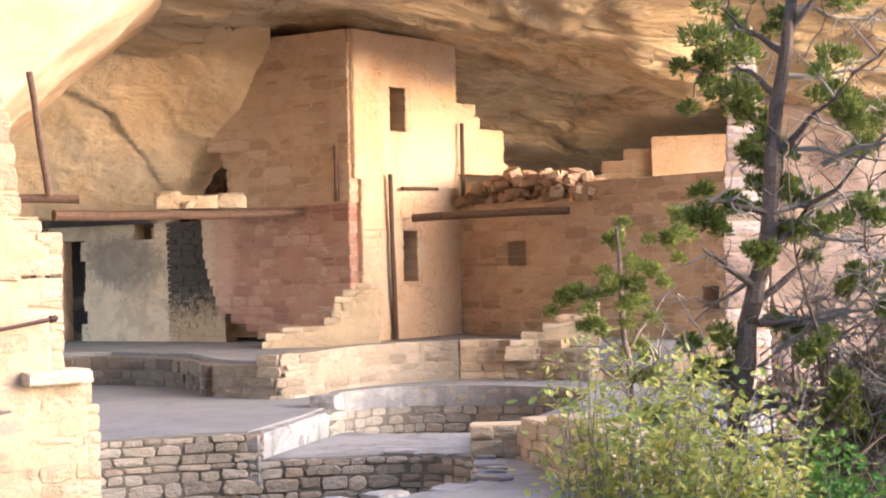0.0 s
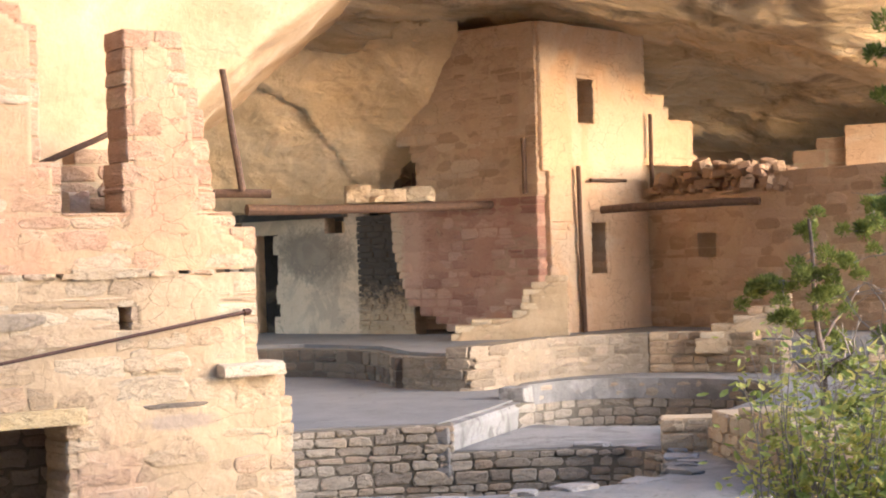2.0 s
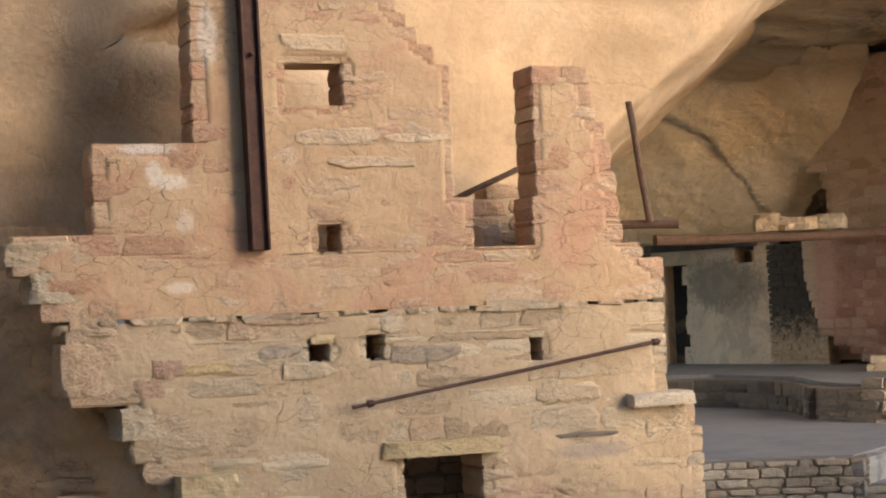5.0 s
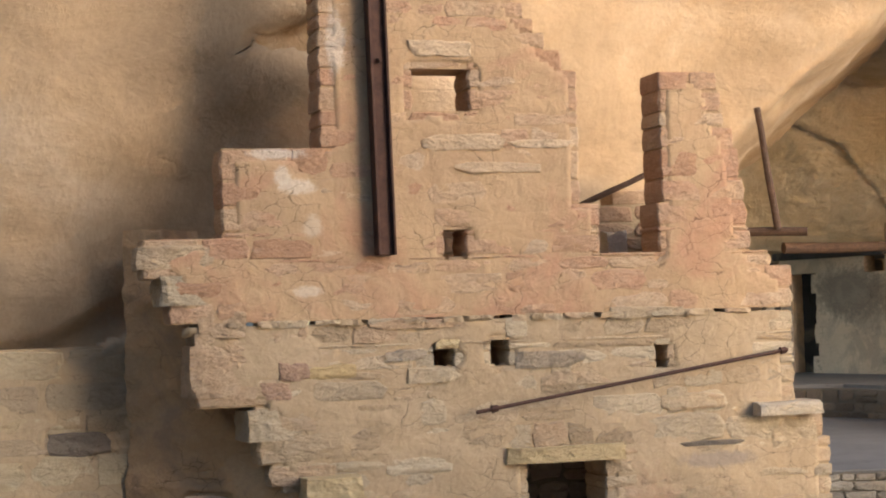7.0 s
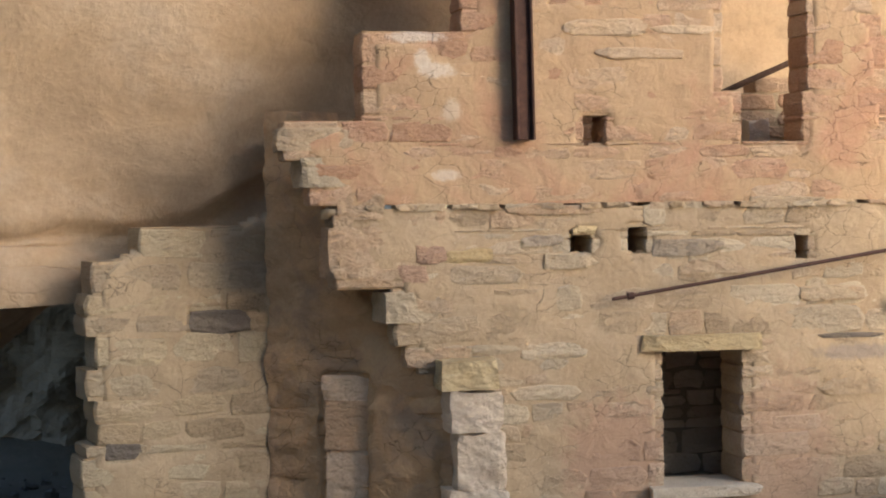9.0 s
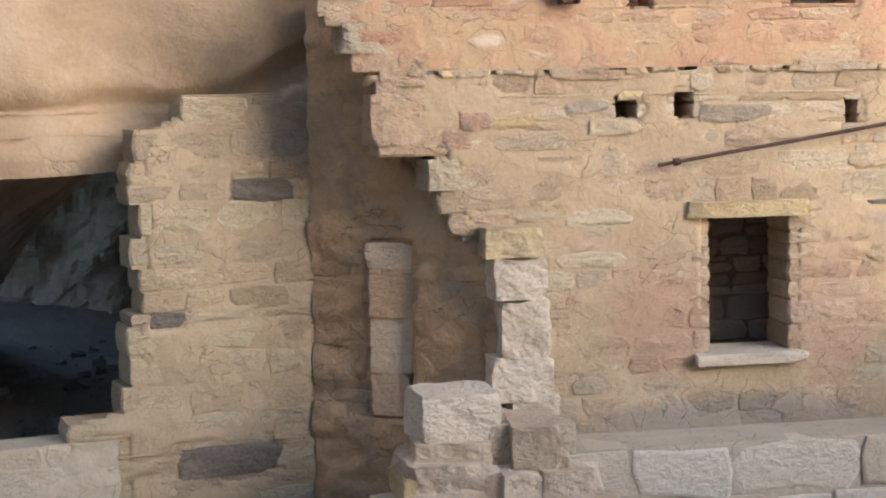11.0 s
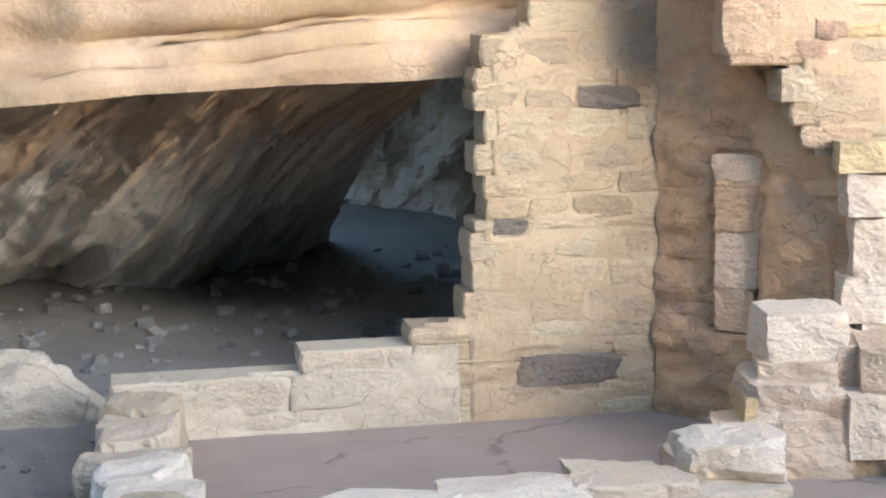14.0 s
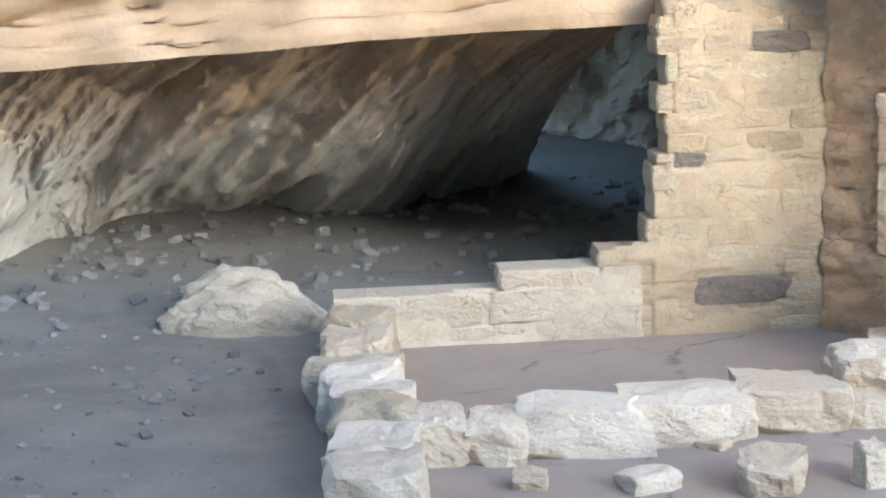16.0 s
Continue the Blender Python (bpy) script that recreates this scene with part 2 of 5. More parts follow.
M_palepink = sandstone("pinkish_cream_slab", [(0.56, 0.42, 0.28), (0.62, 0.48, 0.33)], stain_amount=0.15)
M_rust = sandstone("reddish_brown_slab", [(0.36, 0.24, 0.17), (0.44, 0.3, 0.21)], stain_amount=0.2)
M_mortar = mud("mud_mortar", (0.39, 0.3, 0.19), (0.48, 0.38, 0.255))
M_mortar_house = mud("house_mortar", (0.4, 0.3, 0.19), (0.5, 0.39, 0.26), spots=LOWER_SPOTS)
M_mortar_pink = mud("pink_mortar", (0.44, 0.3, 0.18), (0.5, 0.36, 0.22), (0.46, 0.265, 0.17), spots=UPPER_SPOTS)
M_mortar_brown = mud("brown_mortar", (0.53, 0.385, 0.25), (0.6, 0.45, 0.305), (0.5, 0.34, 0.23), 1.1)
M_mortar_red = mud("red_plaster", (0.4, 0.22, 0.16), (0.46, 0.28, 0.2), (0.44, 0.31, 0.22), 1.4, spots=RED_SPOTS)
M_mortar_buff = mud("buff_plaster", (0.56, 0.38, 0.235), (0.64, 0.45, 0.29), (0.62, 0.49, 0.35))
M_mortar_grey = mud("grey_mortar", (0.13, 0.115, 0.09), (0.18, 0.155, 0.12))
M_plaster = mud("sooted_plaster", (0.66, 0.5, 0.34), (0.76, 0.6, 0.42), patch=(0.5, 0.39, 0.28), patch_scale=2.2, spots=[((11.1, 19.5, 2.65), (0.6, 0.8, 0.36), (0.17, 0.14, 0.11), 0.7), ((11.15, 19.3, 2.35), (0.6, 0.4, 0.22), (0.24, 0.2, 0.16), 0.45)])
M_soot_tan = mud("tan_plaster_with_soot", (0.44, 0.32, 0.2), (0.54, 0.41, 0.27), spots=[((11.45, 18.45, 2.7), (0.8, 1.3, 0.75), (0.05, 0.045, 0.042), 0.94)])
M_parapet = sandstone("dull_cream_block", [(0.19, 0.155, 0.115), (0.235, 0.195, 0.145), (0.28, 0.235, 0.18)])
M_mortar_parapet = mud("dull_cream_mortar", (0.2, 0.165, 0.12), (0.26, 0.215, 0.16))
# Darker than the other masonry: the low wall's shade is in this colour.
M_umber_shade = sandstone("shaded_umber_masonry", [(0.1, 0.078, 0.06), (0.15, 0.12, 0.09), (0.2, 0.16, 0.12)], joined=True, pale=(0.22, 0.18, 0.14))
# Near-black colour that stands in for the shade inside the cell.
M_cell_shade = mud("cell_shade_black", (0.07, 0.06, 0.055), (0.11, 0.1, 0.09), (0.28, 0.22, 0.15), 1.6)
M_floor = mud("reddish_clay_floor", (0.3, 0.245, 0.205), (0.35, 0.29, 0.245), crack_scale=0.8, crack_depth=0.4, relief=0.006)
M_terrace = mud("grey_clay_floor", (0.155, 0.155, 0.155), (0.21, 0.207, 0.205), relief=0.01)
M_cliff = cliff_rock("smooth_cliff_sandstone", (0.385, 0.275, 0.17), (0.49, 0.355, 0.22), (0.58, 0.455, 0.32), (0.28, 0.2, 0.125), (0.8, 0.8, 0.9), 0.6, crack=0.35, warp=0.25, relief=0.07)
# Brighter copy of the cliff stone: bounced light is put into its colour.
M_backrock = cliff_rock("bounce_lit_buff_sandstone", (0.58, 0.42, 0.24), (0.68, 0.52, 0.32), (0.75, 0.61, 0.42), (0.42, 0.29, 0.17), (0.8, 0.8, 1.4), 0.58, crack=0.2, warp=0.3, relief=0.16)
M_ceiling = cliff_rock("bedded_ceiling_sandstone", (0.56, 0.4, 0.22), (0.72, 0.55, 0.33), (0.77, 0.64, 0.45), (0.18, 0.125, 0.085), (0.35, 2.2, 2.5), 0.53, relief=0.5)
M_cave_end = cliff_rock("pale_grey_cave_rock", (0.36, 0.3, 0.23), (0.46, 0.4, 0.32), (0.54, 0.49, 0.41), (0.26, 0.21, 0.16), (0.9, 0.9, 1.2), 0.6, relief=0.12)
M_cave = cliff_rock("grey_cave_rock", (0.55, 0.49, 0.39), (0.7, 0.65, 0.56), (0.77, 0.74, 0.67), (0.4, 0.33, 0.24), (1.6, 0.5, 1.2), 0.62, warp=0.5, relief=0.14, beds=(40, 2.2, 1), warm_edge=(0.46, 0.31, 0.17))


# ---- building helpers ----
def mesh_object(name, verts, faces, material, parent=None, smooth=False, label=""):
    me = bpy.data.meshes.new(name)
    me.from_pydata([tuple(v) for v in verts], [], faces)
    me.materials.append(material)
    if smooth:
        me.polygons.foreach_set("use_smooth", [True] * len(me.polygons))
    me.update()
    ob = new(name, me)
    if parent:
        ob.parent = parent
    return tagged(ob, label)


def part(name, bm, material, parent=None, label="", smooth=False):
    me = bpy.data.meshes.new(name)
    bm.normal_update()
    bm.to_mesh(me)
    bm.free()
    me.materials.append(material)
    if smooth:
        me.polygons.foreach_set("use_smooth", [True] * len(me.polygons))
    ob = new(name, me)
    if parent:
        ob.parent = parent
    return tagged(ob, label)


def unit_stone(rng, square=False):
    """A rough block in a unit cube: x along the wall, y into it, z up. Back, rim, inset face and a raised centre."""
    ring = [(-1, -1), (0, -1), (1, -1), (1, 0), (1, 1), (0, 1), (-1, 1), (-1, 0)]
    verts = []
    wob = [(rng.uniform(-0.05, 0.05), rng.uniform(-0.085, 0.085)) for _ in ring]
    cut = [rng.uniform(0.8, 0.98) if abs(a) + abs(b) == 2 else 1.0 for a, b in ring]
    if square:
        wob = [(a * 0.25, b * 0.4) for a, b in wob]
        cut = [max(c, 0.95) for c in cut]
    for y, s, extra in ((0.5, 0.97, 0), (-0.44, 1.0, 0), (-0.488, 0.93, 0.25)):
        for (a, b), (da, db), c in zip(ring, wob, cut):
            verts.append((a * 0.5 * s * c + da, y + extra * rng.uniform(-0.05, 0.05), b * 0.5 * (s - (0.05 if s < 0.95 else 0)) * c + db))
    verts.append((rng.uniform(-0.1, 0.1), -0.5 + rng.uniform(-0.03, 0.02), rng.uniform(-0.1, 0.1)))
    faces = [tuple(range(7, -1, -1))[::-1]]
    for k in (0, 8):
        for i in range(8):
            j = (i + 1) % 8
            faces.append((k + i, k + 8 + i, k + 8 + j, k + j))
    for i in range(8):
        faces.append((16 + i, 24, 16 + (i + 1) % 8))
    return np.array(verts), faces


_rng = random.Random(5)
STONES = [unit_stone(_rng) for _ in range(20)]
STONES += [unit_stone(_rng, True) for _ in range(8)]


class Joined:
    """Collects many blocks into one mesh."""

    def __init__(self):
        self.verts, self.faces, self.n = [], [], 0

    def add(self, verts, faces):
        self.verts.append(verts)
        self.faces += [tuple(i + self.n for i in f) for f in faces]
        self.n += len(verts)

    def object(self, name, material, parent=None, label=""):
        ob = mesh_object(name, np.concatenate(self.verts), self.faces, material, parent, label=label)
        return tagged(ob, kind="stuff") if parent else ob


BOX_FACES = [(0, 1, 2, 3), (7, 6, 5, 4), (0, 4, 5, 1), (1, 5, 6, 2), (2, 6, 7, 3), (3, 7, 4, 0)]


def box_at(lo, hi):
    (a, b, c), (d, e, f) = lo, hi
    return np.array([(a, b, c), (a, e, c), (d, e, c), (d, b, c), (a, b, f), (a, e, f), (d, e, f), (d, b, f)])


def straight(origin, angle):
    """u along the wall, d into it."""
    c, s = math.cos(radians(angle)), math.sin(radians(angle))
    return lambda u, d: (origin[0] + u * c - d * s, origin[1] + u * s + d * c)


def curve(points, closed=False, steps=14):
    """u along a smooth plan line through points, d to its left; its length is curve(...).length."""
    pts = [Vector(p) for p in points]
    n = len(pts)
    fine = []
    for i in range(n if closed else n - 1):
        p0, p1, p2, p3 = (pts[(i + k) % n] if closed else pts[min(n - 1, max(0, i + k))] for k in (-1, 0, 1, 2))
        for k in range(steps):
            t = k / steps
            fine.append(0.5 * (2 * p1 + (p2 - p0) * t + (2 * p0 - 5 * p1 + 4 * p2 - p3) * t * t + (3 * p1 - p0 - 3 * p2 + p3) * t ** 3))
    fine.append(pts[0] if closed else pts[-1])
    xs, ys = np.array([p.x for p in fine]), np.array([p.y for p in fine])
    run = np.concatenate([[0.0], np.cumsum(np.hypot(np.diff(xs), np.diff(ys)))])

    def bend(u, d):
        x, y = float(np.interp(u, run, xs)), float(np.interp(u, run, ys))
        a, b = max(0.0, u - 0.08), min(run[-1], u + 0.08)
        dx, dy = float(np.interp(b, run, xs) - np.interp(a, run, xs)), float(np.interp(b, run, ys) - np.interp(a, run, ys))
        k = math.hypot(dx, dy) or 1.0
        return x - d * dy / k, y + d * dx / k
    bend.length = float(run[-1])
    bend.line = [tuple(p) for p in fine]
    return bend


def mud_skin(bend, u0, u1, z0, z1, inside, holes, material, parent, cover, relief, seed, step=0.028):
    """Weathered mud washed over a wall face: it lies over some stones, leaves others bare, and rounds the small openings."""
    nu, nz = int((u1 - u0) / step), int((z1 - z0) / step)
    us, zs = np.linspace(u0, u1, nu + 1), np.linspace(z0, z1, nz + 1)

    def open_at(u, z):
        if not (inside(u, z) and inside(u - 0.05, z) and inside(u + 0.05, z) and inside(u, z + 0.03)):
            return False
        for a, b, c, d in holes:
            w, h = (c - a) / 2, (d - b) / 2
            p, q = abs(u - (a + c) / 2) / w, abs(z - (b + d) / 2) / h
            if (w < 0.14 and p ** 3 + q ** 3 < 1.0 + 0.35 * noise.noise(Vector((u * 14, seed, z * 14)))) or (w >= 0.14 and max((abs(u - (a + c) / 2) - w) , (abs(z - (b + d) / 2) - h)) < 0.012 + 0.02 * noise.noise(Vector((u * 9, seed, z * 9)))):
                return False
        return True
    good = [[open_at((us[i] + us[i + 1]) / 2, (zs[j] + zs[j + 1]) / 2) for j in range(nz)] for i in range(nu)]
    verts, index, faces = [], {}, []
    for i in range(nu + 1):
        for j in range(nz + 1):
            near = [good[a][b] for a in (i - 1, i) for b in (j - 1, j) if 0 <= a < nu and 0 <= b < nz]
            if not any(near):
                continue
            u, z = us[i], zs[j]
            q = Vector((u, seed * 3.7, z))
            h = noise.fractal(Vector((u * 1.9, seed, z * 3.4)), 0.8, 2.1, 6) + 0.35 * noise.noise(Vector((u * 3, seed + 9, z * 11)))
            d = -(cover + relief * h)
            if not all(near):
                d = 0.05
            index[i, j] = len(verts)
            k = q * 6
            verts.append((*bend(u + 0.006 * noise.noise(k), d), z + 0.006 * noise.noise(k + Vector((5, 5, 5)))))
    for i in range(nu):
        for j in range(nz):
            if good[i][j]:
                faces.append((index[i, j], index[i + 1, j], index[i + 1, j + 1], index[i, j + 1]))
    return mesh_object("mud_coat", verts, faces, material, parent, smooth=True, label="weathered mud coat over the stones")


def wall(name, bend, u0, u1, z0, z1, inside, stone, mortar, holes=(), thick=0.3, course=(0.09, 0.16), length=(0.16, 0.4),
         pieces=None, proud=0.01, seed=1, label="", breaks=(), core=True, gap=0.005, pick=None, category="wall", inset=0.004, coat=None):
    """A coursed rubble wall: a mud core with blocks set proud of it. pieces: its blocks, up to 300, are objects of their own."""
    rng = random.Random(seed)
    edges = sorted({z0, z1, *breaks, *(h[1] for h in holes if z0 < h[1] < z1), *(h[3] for h in holes if z0 < h[3] < z1)})
    rows = []
    for a, b in zip(edges, edges[1:]):
        z = a
        while z < b - 1e-6:
            h = rng.uniform(*course)
            if b - z - h < course[0] * 0.8:
                h = b - z if b - z < course[1] * 1.25 else (b - z) / 2
            rows.append((z, z + h))
            z += h
    heart, blocks, todo = Joined(), Joined(), []
    for a, b in rows:
        mid = (a + b) / 2
        us = np.arange(u0, u1 + 0.005, 0.01)
        ok = [inside(u, mid) and not any(h[0] < u < h[2] and h[1] < mid < h[3] for h in holes) for u in us]
        runs, begin = [], None
        for u, good in zip(us, ok):
            if good and begin is None:
                begin = u
            if not good and begin is not None:
                runs.append((begin, u))
                begin = None
        if begin is not None:
            runs.append((begin, us[-1]))
        for p, q in runs:
            if q - p < 0.05:
                continue
            if core:
                steps = max(1, math.ceil((q - p) / 0.14))
                for i in range(steps):
                    x, y = p + (q - p) * i / steps, p + (q - p) * (i + 1) / steps
                    v = box_at((x, inset, a), (y, thick, b))
                    heart.add(np.array([(*bend(u, d), z) for u, d, z in v]), BOX_FACES)
            u = p
            while u < q - 1e-6:
                w = rng.uniform(*length) * (0.75 + 0.5 * (b - a) / course[1])
                if q - u - w < length[0] * 0.7:
                    w = q - u
                end = u == p or u + w > q - 1e-4
                out = rng.uniform(0.15, 1.0) * proud
                depth = thick * 0.96 if end else min(0.14, thick * 0.6)
                lo = u - (0.02 if u == p else -gap)
                hi = u + w + (0.02 if u + w > q - 1e-4 else -gap)
                g0, g1 = gap * rng.uniform(0.2, 1.2), gap * rng.uniform(0.2, 1.2)
                if not end and b - a > 0.1 and rng.random() < 0.22:
                    m = a + (b - a) * rng.uniform(0.35, 0.65)
                    todo.append((lo, hi, a + g0, m - g1, -out, depth, end))
                    todo.append((lo + rng.uniform(0, 0.02), hi - rng.uniform(0, 0.02), m + g0, b - g1, -out * rng.uniform(0.3, 1.3), depth, end))
                else:
                    sag = 0.0 if end else (b - a) * rng.uniform(-0.1, 0.1)
                    todo.append((lo, hi, a + g0 + sag, b - g1 + sag * 0.6, -out, depth, end))
                u += w
    base = heart.object(name, mortar)
    tagged(base, label, category, kind="structure")
    if coat:
        mud_skin(bend, u0, u1, z0, z1, inside, holes, coat[0], base, coat[1], coat[2], seed)
    meshes = []
    if pieces:
        for verts, faces in STONES:
            me = bpy.data.meshes.new("stone")
            me.from_pydata([tuple(v) for v in verts], [], faces)
            me.materials.append(stone)
            meshes.append(me)
    count = 0
    for lo, hi, a, b, d0, d1, end in todo:
        k = rng.randrange(20, 28) if end else rng.randrange(20)
        if pieces and count < 300 and (pick is None or pick((lo + hi) / 2, (a + b) / 2)):
            x, y = bend((lo + hi) / 2, (d0 + d1) / 2)
            (xa, ya), (xb, yb) = bend((lo + hi) / 2 - 0.05, 0), bend((lo + hi) / 2 + 0.05, 0)
            angle = math.degrees(math.atan2(yb - ya, xb - xa))
            ob = new("stone", meshes[k])
            ob.parent = base
            ob.matrix_basis = pose(x, y, (a + b) / 2, 0, rng.uniform(-1.5, 1.5), angle) @ Matrix.Diagonal((hi - lo, d1 - d0, b - a, 1))
            count += 1
        else:
            v, f = STONES[k]
            local = v * (hi - lo, d1 - d0, b - a) + ((lo + hi) / 2, (d0 + d1) / 2, (a + b) / 2)
            blocks.add(np.array([(*bend(u, d), z) for u, d, z in local]), f)
    if blocks.n:
        blocks.object("masonry", stone if not pieces else JOINED_OF.get(stone.name, stone), base)
    return base


JOINED_OF = {"grey_block": M_grey_j, "tan_rubble_block": M_brownish_j, "light_cream_block": M_buffcream_j, "dull_cream_block": M_parapet, "cream_block": M_cream_j, "pink_block": sandstone("pink_masonry", PINK, joined=True, stain_amount=0.2), "pale_block": M_pale_j}


def sheet(name, fn, ns, nt, material, label="", category="rock", rough=0.0, scale=0.6, squash=(1, 1, 1), smooth=True, seed=0.0, kind="structure", lay=None):
    """A rock surface over a grid, with fractal relief along its normal."""
    pts = np.array([[fn(i / ns, j / nt) for j in range(nt + 1)] for i in range(ns + 1)], float)
    if rough:
        du = np.gradient(pts, axis=0)
        dv = np.gradient(pts, axis=1)
        n = np.cross(du, dv)
        n /= np.linalg.norm(n, axis=2, keepdims=True) + 1e-9
        for i in range(ns + 1):
            for j in range(nt + 1):
                q = Vector(pts[i, j]) * scale
                q = Vector((q.x * squash[0] + seed, q.y * squash[1], q.z * squash[2]))
                h = noise.fractal(q, 0.9, 2.1, 5) + 0.5 * abs(noise.noise(q * 2.3))
                pts[i, j] += n[i, j] * h * rough
    w = nt + 1
    faces = [(i * w + j, (i + 1) * w + j, (i + 1) * w + j + 1, i * w + j + 1) for i in range(ns) for j in range(nt)]
    ob = mesh_object(name, pts.reshape(-1, 3), faces, material, smooth=smooth)
    index = np.zeros(len(ob.data.loops), dtype=np.int32)
    ob.data.loops.foreach_get("vertex_index", index)
    uv = np.stack([index // w / ns, index % w / nt], axis=1)
    if lay:
        uv[:, 0] = lay(uv[:, 0], uv[:, 1])
    ob.data.uv_layers.new(name="beds").data.foreach_set("uv", uv.ravel())
    return tagged(ob, label, category, kind=kind)


def lerp_table(rows):
    """A function through (key, value) rows."""
    ks, vs = [r[0] for r in rows], [r[1] for r in rows]
    return lambda k: float(np.interp(k, ks, vs))


def smooth_step(a, b, x):
    t = min(1.0, max(0.0, (x - a) / (b - a)))
    return t * t * (3 - 2 * t)


def pole(name, a, b, r0, r1, material, parent=None, label="", category="", sides=10, bow=0.0, knots=5, seed=3):
    """A round timber from a to b, tapering, a little crooked."""
    rng = random.Random(seed)
    a, b = Vector(a), Vector(b)
    axis = (b - a).normalized()
    side = axis.orthogonal().normalized()
    other = axis.cross(side)
    verts, faces = [], []
    for k in range(knots + 1):
        t = k / knots
        c = a.lerp(b, t) + Vector((0, 0, bow * math.sin(math.pi * t))) + side * rng.uniform(-0.15, 0.15) * r0 + other * rng.uniform(-0.15, 0.15) * r0
        r = (r0 + (r1 - r0) * t) * rng.uniform(0.93, 1.06)
        for i in range(sides):
            w = 2 * math.pi * i / sides
            verts.append(c + side * math.cos(w) * r + other * math.sin(w) * r)
    for k in range(knots):
        for i in range(sides):
            j = (i + 1) % sides
            faces.append((k * sides + i, k * sides + j, (k + 1) * sides + j, (k + 1) * sides + i))
    faces.append(tuple(range(sides))[::-1])
    faces.append(tuple(range(knots * sides, (knots + 1) * sides)))
    ob = mesh_object(name, verts, faces, material, parent, smooth=False)
    return tagged(ob, label, category)


def boulder(name, centre, size, material, seed, label="", category="rock", group="", parent=None, level=2, turn=0.0, chip=0.72, rough=1.0):
    """A rough block of stone, chipped, resting with its base at centre."""
    bm = bmesh.new()
    bmesh.ops.create_cube(bm, size=1.0)
    bmesh.ops.subdivide_edges(bm, edges=bm.edges[:], cuts=9 if level > 2 else 5, use_grid_fill=True)
    off = Vector((seed * 7.31, seed * 1.7, 0.0))
    biggest = max(size)
    rng = random.Random(seed)
    cuts = []
    for _ in range(14):
        n = Vector((rng.uniform(-1, 1), rng.uniform(-1, 1), rng.uniform(-0.5, 1)))
        n = n.normalized()
        cuts.append((n, 0.5 * (abs(n.x) + abs(n.y) + abs(n.z)) * rng.uniform(chip, 0.97)))
    for v in bm.verts:
        p = v.co.copy()
        for n, d in cuts:
            over = p.dot(n) - d
            if over > 0:
                p -= n * over
        q = Vector((p.x * size[0], p.y * size[1], p.z * size[2])) / biggest
        p += (noise.noise_vector(q * 2.4 + off) * 0.09 + noise.noise_vector(q * 7.0 + off) * 0.035) * rough + noise.noise_vector(q * 17.0 + off) * 0.012
        p.z += 0.5
        if p.z < 0.04:
            p.z = 0.0
        v.co = Matrix.Rotation(radians(turn), 3, "Z") @ Vector((p.x * size[0], p.y * size[1], p.z * size[2])) + Vector(centre)
    ob = part(name, bm, material, parent, smooth=False)
    return tagged(ob, label, category, group)


# ---- ground ----
def ground_height(x, y):
    h = 0.85 - 0.9 * smooth_step(1.6, 5.2, y)
    pit = smooth_step(4.6, 6.4, x) * smooth_step(6.2, 8.0, y)
    h = h * (1 - pit) + (-1.1) * pit
    h += 1.5 * math.exp(-((x - 6.9) ** 2 + (y - 4.7) ** 2) / 2.6) * (1 - 0.6 * pit)
    h += 0.24 * smooth_step(10.0, 13.5, y) * (1 - smooth_step(1.0, 2.5, x))
    h += 0.3 * smooth_step(14.6, 16.6, y) * (1 - smooth_step(1.0, 2.5, x))
    h += 2.1 * math.exp(-((x - 9.4) ** 2 + (y - 6.4) ** 2) / 1.6)
    # Unseen bank and left rise block light; unseen drops beyond let it in.
    bank = math.exp(-((y + 7.5) / 2.6) ** 2) * smooth_step(12.6, 9.6, x) * smooth_step(-22, -16, x)
    h += 12.5 * bank + 10.0 * smooth_step(-9, -13, x) * smooth_step(9.0, 5.0, y) * smooth_step(-40, -20, y)
    h -= 16.0 * smooth_step(-9, -40, y) + 12.0 * smooth_step(9.5, 16, x) * smooth_step(6.5, 0.0, y) * (1 - min(1.0, bank * 3))
    h += 0.02 * noise.noise(Vector((x * 1.7, y * 1.7, 0))) + 0.035 * noise.noise(Vector((x * 0.5, y * 0.5, 3)))
    return h


def build_ground():
    xs = np.concatenate([np.array([-900, -200, -60, -25]), np.linspace(-12, 26, 150), np.array([40, 80, 250, 900])])
    ys = np.concatenate([np.array([-900, -250, -90, -55, -40, -32, -25, -20, -16]), np.linspace(-13, 26, 165), np.array([40, 90, 250, 900])])
    verts = [(x, y, ground_height(x, y)) for x in xs for y in ys]
    n = len(ys)
    faces = [(i * n + j, (i + 1) * n + j, (i + 1) * n + j + 1, i * n + j + 1) for i in range(len(xs) - 1) for j in range(n - 1)]
    ob = mesh_object("ground", verts, faces, M_dust, smooth=True)
    # Unseen outer ground is made pale to bounce light up into the alcove.
    ob.data.materials.append(M_bounce_ground)
    for f in ob.data.polygons:
        if (f.center.x > 10 and f.center.y < 6) or f.center.y < -9:
            f.material_index = 1
    tagged(ob, "dusty grey-brown trampled earth ground", "ground", kind="structure")


M_dust = mud("grey_dust_ground", (0.2, 0.19, 0.165), (0.26, 0.245, 0.215), (0.18, 0.17, 0.15), 0.7, crack_depth=0.1)
M_bounce_ground = cliff_rock("pale_bounce_ground", (0.62, 0.51, 0.37), (0.7, 0.59, 0.44), (0.76, 0.66, 0.52), (0.5, 0.39, 0.27))
build_ground()

